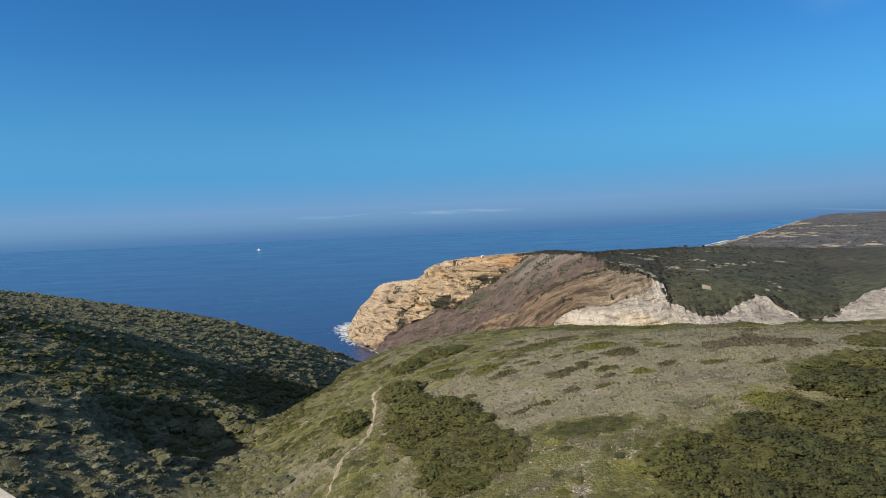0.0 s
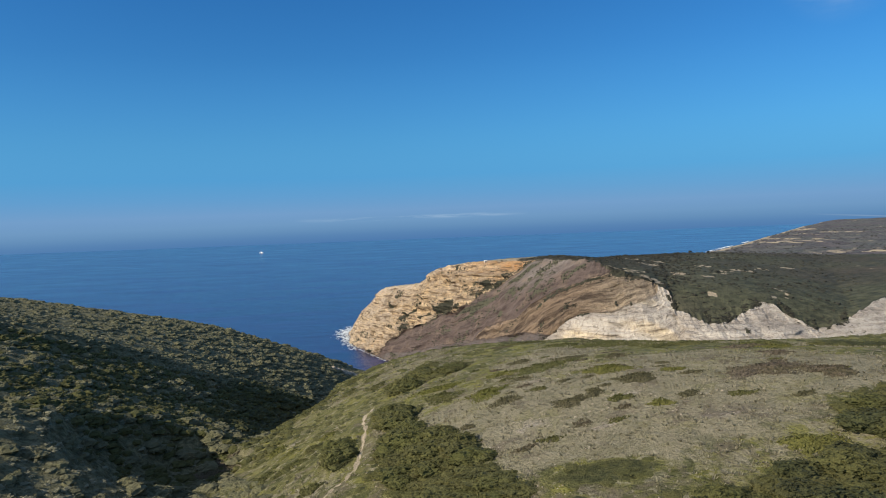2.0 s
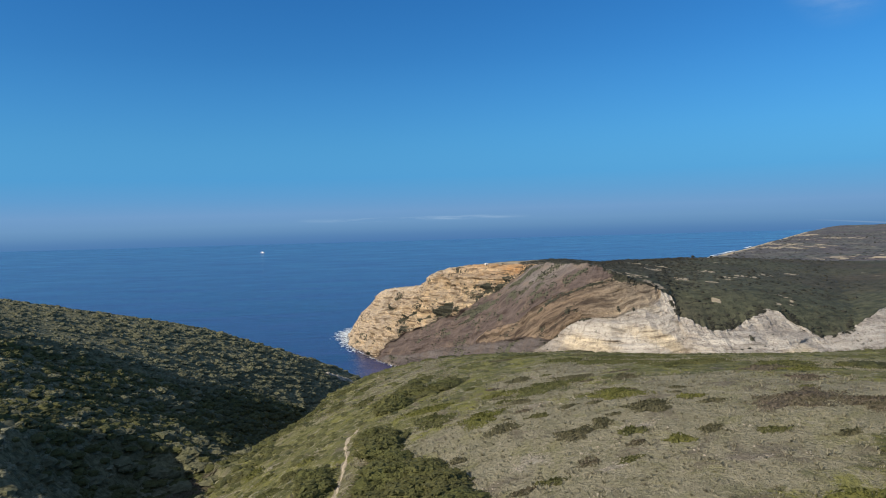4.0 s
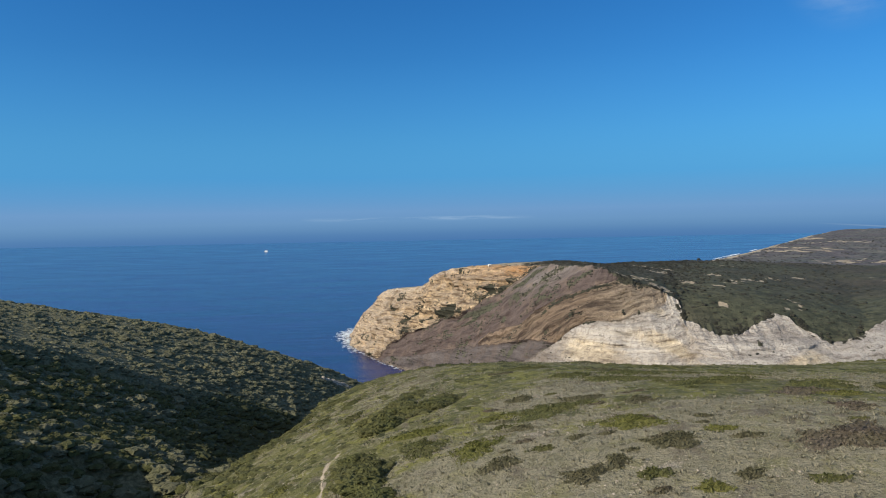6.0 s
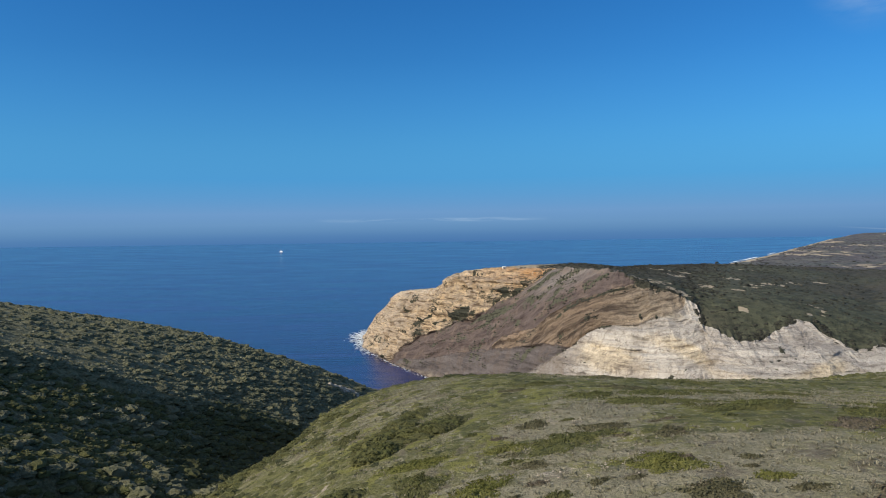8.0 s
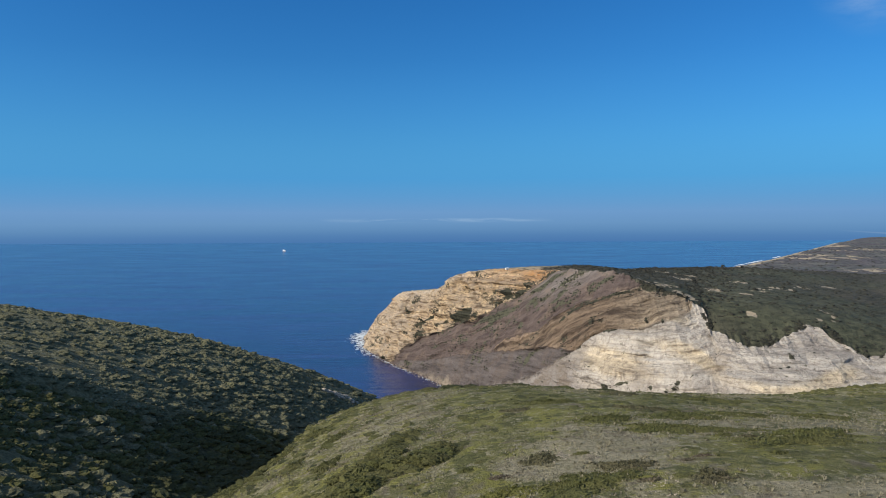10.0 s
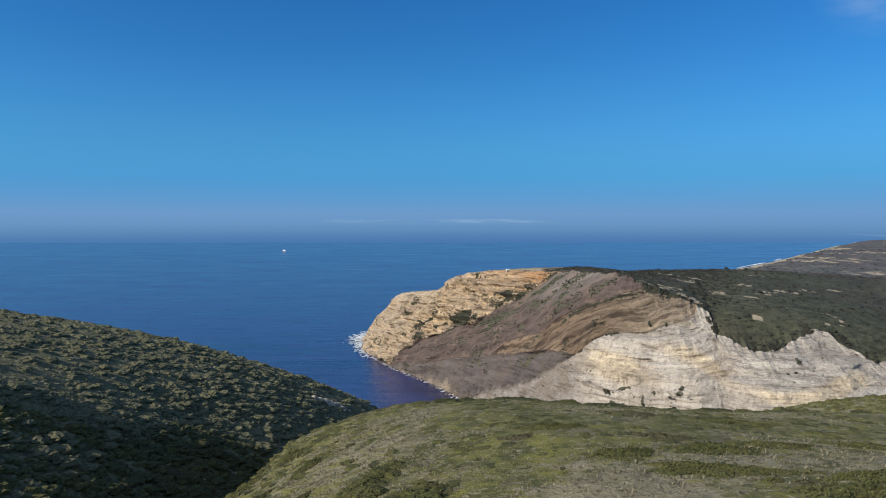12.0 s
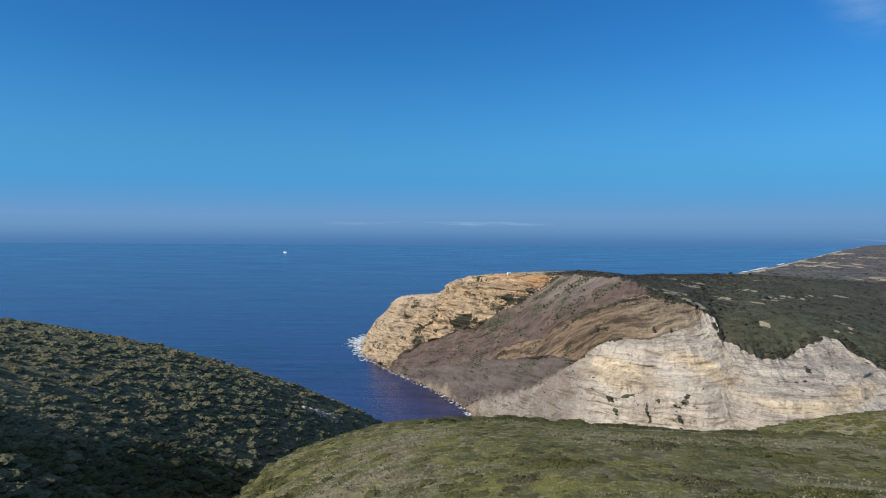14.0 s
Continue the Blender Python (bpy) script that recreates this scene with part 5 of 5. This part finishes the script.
def build_scrub():
    rng = np.random.default_rng(7)
    near = [bush_shape(rng, 4, 3, 0.11, 0.26, 8, 4, 1.2, jitter=0.12) for _ in range(6)]
    # low olive mats on the knoll
    x, y = sprinkle(rng, 46000, -26, 135, 20, 235)
    keep = (lushness(x, y) + rng.uniform(-0.15, 0.15, len(x)) > 0.60 - 0.10 * (x < 2)) & (on_hill(x, y) < 0.5) & (x < 0.62 * y + 6) & (track_distance(x, y) > 0.8)
    x, y = x[keep][:5600], y[keep][:5600]
    sizes = rng.uniform(0.25, 0.8, len(x)) * (1 + 0.4 * (y > 95))
    half = len(x) * 3 // 4
    tagged(scattered("scrub", near, on_ground(x, y, 0.09)[:half], sizes[:half], rng, LEAF_OLIVE), "low olive-green scrub mats on the knoll", "scrub", kind="stuff")
    tagged(scattered("dark_scrub", near, on_ground(x, y, 0.09)[half:], sizes[half:] * 0.9, rng, LEAF_DARK), "low dark scrub on the knoll", "scrub", kind="stuff")
    # undergrowth that closes the thickets
    x, y = sprinkle(rng, 22000, -10, 52, 24, 100)
    cover = np.max([blob(x, y, *patch) for patch in SHRUBBY[:11]], axis=0)
    keep = (cover > 0.52 + 0.15 * fbm(x, y, 3, 3, 15)) & (track_distance(x, y) > 0.8)
    x, y = x[keep][:1900], y[keep][:1900]
    dense = [bush_shape(rng, 14, 4, 0.09, 0.42, 10, 5, 1.1, knobs=12, jitter=0.10) for _ in range(6)]
    tagged(scattered("undergrowth", dense, on_ground(x, y, 0.05), rng.uniform(0.4, 0.95, len(x)), rng, LEAF_THICKET), "olive-green undergrowth closing the thickets", "scrub", kind="stuff")
    # grass between them
    tufts = [tuft_shape(rng, 9, 0.16) for _ in range(6)]
    x, y = sprinkle(rng, 70000, -16, 60, 22, 140)
    keep = (lushness(x, y) < 0.58) & (track_distance(x, y) > 0.5) & (bareness(x, y) < 0.6)
    x, y = x[keep][:12500], y[keep][:12500]
    tagged(scattered("grass", tufts, on_ground(x, y, 0.03), rng.uniform(0.55, 1.25, len(x)), rng, LEAF_GRASS), "dry straw-coloured grass tufts on the knoll", "grass", kind="stuff")
    # loose limestone on the bare patches
    x, y = sprinkle(rng, 30000, -16, 45, 30, 125)
    keep = (bareness(x, y) + rng.uniform(-0.1, 0.1, len(x)) > 0.58) & (track_distance(x, y) > 0.7)
    x, y = x[keep][:1500], y[keep][:1500]
    for cx, cy, rx, ry, turn in STONY:
        u, v = rng.normal(0, 0.75, (2, int(60 + 40 * rx * ry)))
        u, v = cx + rx * u, cy + (0.5 + ry) * v
        keep = fbm(u, v, 0.9, 3, 8) > 0.08
        x, y = np.concatenate([x, u[keep]]), np.concatenate([y, v[keep]])
    tagged(scattered("loose_stones", stone_shapes(rng), on_ground(x, y, 0.0), rng.uniform(0.02, 0.06, len(x)) * rng.choice([1, 1, 1, 1, 1, 1, 1, 1.7], len(x)), rng, STONE), "small pale limestone pieces on bare soil", "stones", kind="stuff")
    # maquis in the ravine and on the hill across it
    x, y = sprinkle(rng, 90000, -140, 25, 30, 300)
    flank = blob(x, y, -19, 68, 4.5, 15, 0.45) > 0.45
    keep = ((on_hill(x, y) + rng.uniform(-0.35, 0.1, len(x)) > 0.3) | flank) & (near_height(x, y) > 55) & (rng.random(len(x)) < 0.8 + 0.45 * fbm(x, y, 16, 3, 77))
    keep &= rng.random(len(x)) < 1 - 0.45 * upper_hill(x, y)
    keep &= ((y < 225) | (rng.random(len(x)) < 0.2)) & (x > -0.62 * y - 16)
    x, y, flank = x[keep], y[keep], flank[keep]
    # low and under mark the shaded slopes, whose shade goes into darker leaves
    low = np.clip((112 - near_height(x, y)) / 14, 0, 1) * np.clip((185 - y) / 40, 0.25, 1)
    big = rng.random(len(x)) < 0.07 + 0.20 * np.clip((y - 135) / 40, 0, 1) + 0.22 * low + 0.10 * fbm(x, y, 14, 3, 95)
    under = ravine_side(x, y)
    pale = (rng.random(len(x)) > 0.40 + 0.50 * np.maximum(low, 0.9 * under) + 0.9 * fbm(x, y, 18, 4, 91)) & ~flank
    at = on_ground(x, y, 0.22)
    tall = np.where(big)[0][:3400]
    crowns = [bush_shape(rng, 7, 3, 0.11, 0.50, 13, 6, knobs=22, jitter=0.10) for _ in range(8)]
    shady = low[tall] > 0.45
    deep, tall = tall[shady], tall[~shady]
    tagged(scattered("ravine_bushes", crowns, at[deep], rng.uniform(0.9, 2.0, len(deep)), rng, LEAF_DARK), "tall dark evergreen bushes in the ravine, shade put into leaf colour", "scrub", kind="stuff")
    tagged(scattered("maquis", crowns, at[tall], rng.uniform(0.9, 2.1, len(tall)) * (0.8 + 0.4 * low[tall]), rng, LEAF_MAQUIS), "dense dark maquis covering the hill", "scrub", kind="stuff")
    small = [bush_shape(rng, 5, 3, 0.14, 0.5, 8, 4, knobs=10, jitter=0.13) for _ in range(7)]
    dark = np.where(~big & ~pale)[0][:6400]
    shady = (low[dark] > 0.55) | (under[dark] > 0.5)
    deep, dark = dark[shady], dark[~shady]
    tagged(scattered("ravine_maquis", small, at[deep], rng.uniform(0.6, 1.4, len(deep)), rng, LEAF_THICKET), "dark evergreen scrub filling the ravine, shade put into leaf colour", "scrub", kind="stuff")
    tagged(scattered("low_maquis", small, at[dark], rng.uniform(0.6, 1.35, len(dark)) * (0.8 + 0.5 * low[dark]), rng, LEAF_MAQUIS), "low olive and dark scrub on the hill", "scrub", kind="stuff")
    grey = np.where(pale & ~big)[0][:4600]
    sprigs = [bush_shape(rng, 11, 3, 0.12, 0.5, 6, 3, knobs=10, jitter=0.13) for _ in range(7)]
    tagged(scattered("grey_maquis", sprigs, at[grey], rng.uniform(0.45, 0.95, len(grey)), rng, LEAF_GREY), "grey-green low scrub on the upper hill", "scrub", kind="stuff")
    x, y = sprinkle(rng, 5000, -40, 0, 78, 185)
    rise = knoll_height(x, y) - hill_height(x, y)
    keep = (rise > 0.3) & (rise < 4.5 + 4.5 * fbm(x, y, 9, 3, 97)) & (rng.random(len(x)) < 0.75)
    x, y = x[keep][:520], y[keep][:520]
    tagged(scattered("flank_scrub", small, on_ground(x, y, 0.2), rng.uniform(0.5, 1.3, len(x)), rng, LEAF_THICKET), "olive bushes along the knoll's lower flank", "scrub", kind="stuff")
    x, y = sprinkle(rng, 1200, 66, 170, 170, 230)
    tagged(scattered("spur_scrub", small, on_ground(x, y, 0.2), rng.uniform(0.5, 1.6, len(x)), rng, LEAF_THICKET), "olive scrub on the low spur below the knoll", "scrub", kind="stuff")
    # scrub of the plateau, and in the joints of the cliff
    s = rng.uniform(0.42, 0.95, 7500)
    edge, ridge = curve_through(CLIFF_EDGE, s), curve_through(PLATEAU_RIDGE, s)
    v = np.where(rng.random(len(s)) < 0.2, rng.uniform(0.9, 1.02, len(s)), rng.uniform(0.015, 1.02, len(s)))[:, None]
    keep = (s > 0.635) | (v[:, 0] > 0.5) | (rng.random(len(s)) < 0.45)
    s, p = s[keep], plateau_points(s, v[:, 0])[keep]
    tiny = [shrub_shape(rng, 5, 0.3, 0.5, 0.3, 5, 5, 3) for _ in range(5)]
    rim = rng.uniform(0.53, 0.93, 1500)
    brink = plateau_points(rim, abs(rng.normal(0, 0.012, 1500)))
    brink = brink[fbm(rim * 900, 0 * rim, 9, 3, 33) > -0.15] - (0, 0, 0.5)
    tagged(scattered("brink_scrub", tiny, brink, rng.uniform(0.7, 2.0, len(brink)), rng, LEAF_FAR), "dark bushes along the brink of the cliff", "scrub", kind="stuff")
    p[:, 2] += 0.9 * fbm(p[:, 0], p[:, 1], 60, 3, 51) + 0.6 * fbm(p[:, 0], p[:, 1], 5, 3, 53) - 0.25
    tagged(scattered("plateau_scrub", tiny, p, rng.uniform(0.5, 1.5, len(s)) * rng.choice([1, 1, 1, 1.8], len(s)), rng, LEAF_FAR), "dark low scrub on the far plateau", "scrub", kind="stuff")
    yy = rng.uniform(1500, 3600, 2400)
    inland = rng.uniform(0, 1, len(yy)) ** 1.3 * 900 + 30
    xx = far_shore(yy) + inland
    q = np.stack([xx, yy, far_height(xx, yy) - 1.0], -1)
    tagged(scattered("coast_scrub", tiny, q, rng.uniform(1.6, 6.0, len(yy)), rng, LEAF_FAR), "scattered dark scrub on the distant coast", "scrub", kind="stuff")
    face, layers = cliff_grid(400, 90)
    flat = layers["scrub"].ravel()
    spots = np.where(flat + rng.uniform(-0.1, 0.1, len(flat)) > 0.43)[0]
    spots = rng.permutation(spots)[:3600]
    tagged(scattered("cliff_scrub", tiny, face.reshape(-1, 3)[spots] - (0, 0, 0.4), rng.uniform(0.4, 1.6, len(spots)), rng, LEAF_FAR), "dark bushes rooted in the cliff's ledges", "scrub", kind="stuff")


build_cushions()
build_bushes()
build_scrub()


# ---- small things ----
def build_foam():
    rng = np.random.default_rng(12)
    verts, faces = [], []
    line = curve_through(WATERLINE, np.linspace(0.03, 0.46, 400))
    for k in range(1300):
        i = int(min(399, abs(rng.normal(0, 1)) * 60)) if k < 1000 else rng.integers(0, 400)
        spread = 0.8 if i > 150 else 2.6
        c = line[i] + np.array([-abs(rng.normal(0, 2.6 * spread)) + 1.0, rng.normal(-1.0, 1.8 * spread), 0])
        r = rng.uniform(0.2, 1.3) ** 2.0 * (0.85 if i < 150 else 0.6)
        a = np.linspace(0, 2 * math.pi, 9)[:-1]
        ring = np.stack([c[0] + r * 1.8 * np.cos(a) * rng.uniform(0.6, 1.2, 8), c[1] + r * np.sin(a) * rng.uniform(0.6, 1.2, 8), 0.12 + 0 * a + 0.0004 * k], -1)
        n = len(verts) * 8
        verts.append(ring)
        faces += [(n, n + 1, n + 2, n + 3), (n, n + 3, n + 4, n + 7), (n + 4, n + 5, n + 6, n + 7)]
    for y0 in np.arange(1900, 2760, 9.0):
        x0 = float(far_shore(np.array([y0]))[0]) - 14 + 7 * float(fbm(np.array([y0]), np.array([0.0]), 60, 3, 5)[0])
        r = rng.uniform(1.0, 8.0)
        if fbm(np.array([y0]), np.array([3.0]), 40, 2, 9)[0] < -0.15:
            continue
        a = np.linspace(0, 2 * math.pi, 9)[:-1]
        ring = np.stack([x0 + r * np.cos(a) * rng.uniform(0.6, 1.2, 8), y0 + 11 * np.sin(a) * rng.uniform(0.6, 1.2, 8), 0.75 + 0.01 * (y0 % 7) + 0 * a], -1)
        n = len(verts) * 8
        verts.append(ring)
        faces += [(n, n + 1, n + 2, n + 3), (n, n + 3, n + 4, n + 7), (n + 4, n + 5, n + 6, n + 7)]
    me = mesh_from("foam", np.vstack(verts), faces, FOAM, smooth=False)
    tagged(new("sea_foam", me), "white surf breaking round the headland's foot", "foam", kind="stuff")


def build_boulders():
    rng = np.random.default_rng(15)
    shapes = stone_shapes(rng)
    line = curve_through(WATERLINE, rng.uniform(0.10, 0.60, 2000))
    off = rng.normal(0, 1, (2000, 2)) * (3.5, 3.0) + (3, 2.5)
    p = np.stack([line[:, 0] + off[:, 0], line[:, 1] + off[:, 1], rng.uniform(-0.3, 1.2, 2000)], -1)
    tagged(scattered("boulders", shapes, p, rng.uniform(0.3, 1.0, 2000) ** 1.6 * 1.0, rng, BOULDER), "fallen boulders along the foot of the cliff", "boulders", kind="stuff")


def build_boat():
    boat = new("fishing_boat")
    bm = bmesh.new()
    rings = []
    for k in range(11):
        t = k / 10
        half = 3.0 * (0.85 + 0.15 * math.sin(math.pi * t)) * min(1.0, math.sqrt(max(0.0, 1 - t) / 0.45) + 0.03)
        x, top = -11 + 22 * t, 2.0 + 2.2 * t**2.5
        rings.append([bm.verts.new((x, y * half, z)) for y, z in ((-1, top), (-0.85, 0.6), (0, -0.8), (0.85, 0.6), (1, top))])
    for a, b in zip(rings, rings[1:]):
        for i in range(4):
            bm.faces.new((a[i], b[i], b[i + 1], a[i + 1]))
        bm.faces.new((a[4], b[4], b[0], a[0]))
    bm.faces.new(rings[0])
    bm.faces.new(rings[-1][::-1])
    part("hull", bm, HULL, boat, "white hull")
    house = part("wheelhouse", box((6.5, 4.2, 4.0), (1.0, 0, 4.2), 0.25), HULL, boat, "white wheelhouse")
    part("window_band", box((0.12, 3.4, 1.0), (4.28, 0, 5.1), 0.03), DARK_GLASS, house)
    part("roof", box((7.0, 4.6, 0.25), (1.0, 0, 6.3), 0.08), HULL, boat)
    bm = bmesh.new()
    bmesh.ops.create_cone(bm, cap_ends=True, segments=8, radius1=0.22, radius2=0.10, depth=6.5, matrix=Matrix.Translation((0.0, 0, 9.5)))
    part("mast", bm, MAST, boat)
    bm = bmesh.new()
    bmesh.ops.create_cone(bm, cap_ends=True, segments=8, radius1=0.18, radius2=0.10, depth=8.0, matrix=Matrix.Translation((-7.0, 0, 5.2)) @ Matrix.Rotation(-0.5, 4, "Y"))
    part("derrick", bm, MAST, boat)
    boat.matrix_world = pose(-772, 3545, 0.1, 0, 0, -32) @ Matrix.Diagonal((1.05, 1.05, 1.05, 1))
    tagged(boat, "white fishing boat far out on the sea", "boat")


def build_hut():
    hut = new("stone_hut")
    part("wall", box((5.0, 3.4, 2.6), (0, 0, 1.3), 0.03), WHITEWASH, hut, "whitewashed wall")
    bm = bmesh.new()
    v = [bm.verts.new(p) for p in ((-2.8, -2.0, 2.6), (2.8, -2.0, 2.6), (2.8, 2.0, 2.6), (-2.8, 2.0, 2.6), (-2.8, 0, 3.7), (2.8, 0, 3.7))]
    for f in ((0, 1, 5, 4), (2, 3, 4, 5), (0, 4, 3), (1, 2, 5), (3, 2, 1, 0)):
        bm.faces.new([v[i] for i in f])
    part("roof", bm, WHITEWASH, hut, "pale flat-pitched roof")
    part("door", box((0.9, 0.08, 1.9), (-0.8, -1.72, 0.95), 0.01), DARK_GLASS, hut, "dark door")
    part("window", box((0.7, 0.08, 0.7), (1.2, -1.72, 1.5), 0.01), DARK_GLASS, hut)
    hut.matrix_world = pose(62.5, 652, 94.3, 0, 0, 18) @ Matrix.Diagonal((0.5, 0.5, 0.5, 1))
    tagged(hut, "small whitewashed hut on the headland's edge", "hut")


def build_ruin():
    """The corner of a low rendered wall standing in the scrub."""
    wall = new("low_wall")
    part("masonry", box((7.0, 0.5, 4.4), (-3.5, 0.25, 2.2), 0.04), CONCRETE, wall, "weathered pale rendered masonry")
    part("coping", box((7.2, 0.62, 0.14), (-3.5, 0.25, 4.47), 0.03), CONCRETE, wall, "grey concrete coping")
    wall.matrix_world = pose(-26.3, 46.0, 117.4 - 4.54, 0, 0, -43)
    tagged(wall, "corner of a pale rendered wall in the scrub", "wall")


def build_outcrop():
    """A strip of pale rock laid bare on the end of the hill."""
    rng = np.random.default_rng(31)
    t = rng.uniform(0, 1, 150)
    x, y = -25.8 + 7.2 * t + rng.normal(0, 0.5, 150), 217.5 + 4.8 * t + rng.normal(0, 0.6, 150)
    keep = fbm(x, y, 2.0, 2, 3) > -0.3
    at = on_ground(x, y, -0.35)[keep]
    tagged(scattered("rock_outcrop", stone_shapes(rng), at, rng.uniform(0.25, 0.75, len(at)), rng, STONE), "pale limestone outcrop laid bare on the scrubby hill", "rock", kind="stuff")


def build_skyline_trees():
    """Two wind-clipped trees standing on the skyline of the plateau."""
    rng = np.random.default_rng(41)
    for x, y, z, size in ((312, 805, 85.6, 2.5), (339, 819, 84.0, 1.9)):
        tree = new("coast_tree")
        bm = bmesh.new()
        bmesh.ops.create_cone(bm, cap_ends=True, segments=8, radius1=0.22, radius2=0.12, depth=2.2, matrix=Matrix.Translation((0, 0, 0.9)))
        part("trunk", bm, BARK, tree, "short brown trunk")
        v, f, inner = bush_shape(rng, 60, 6, 0.10, 0.8)
        crown = new("crown", mesh_from("crown", v * size + (0, 0, 1.1), f, LEAF_FAR, False, (np.arange(len(f)) < inner).astype(int), BODY_FAR))
        crown.parent = tree
        tagged(crown, "dark wind-clipped crown")
        tree.matrix_world = pose(x, y, z, 0, 0, 40)
        tagged(tree, "dark wind-clipped tree on the plateau's skyline", "tree", "trees on the skyline")


build_foam()
build_outcrop()
build_skyline_trees()
build_boulders()
build_ruin()
build_boat()
build_hut()
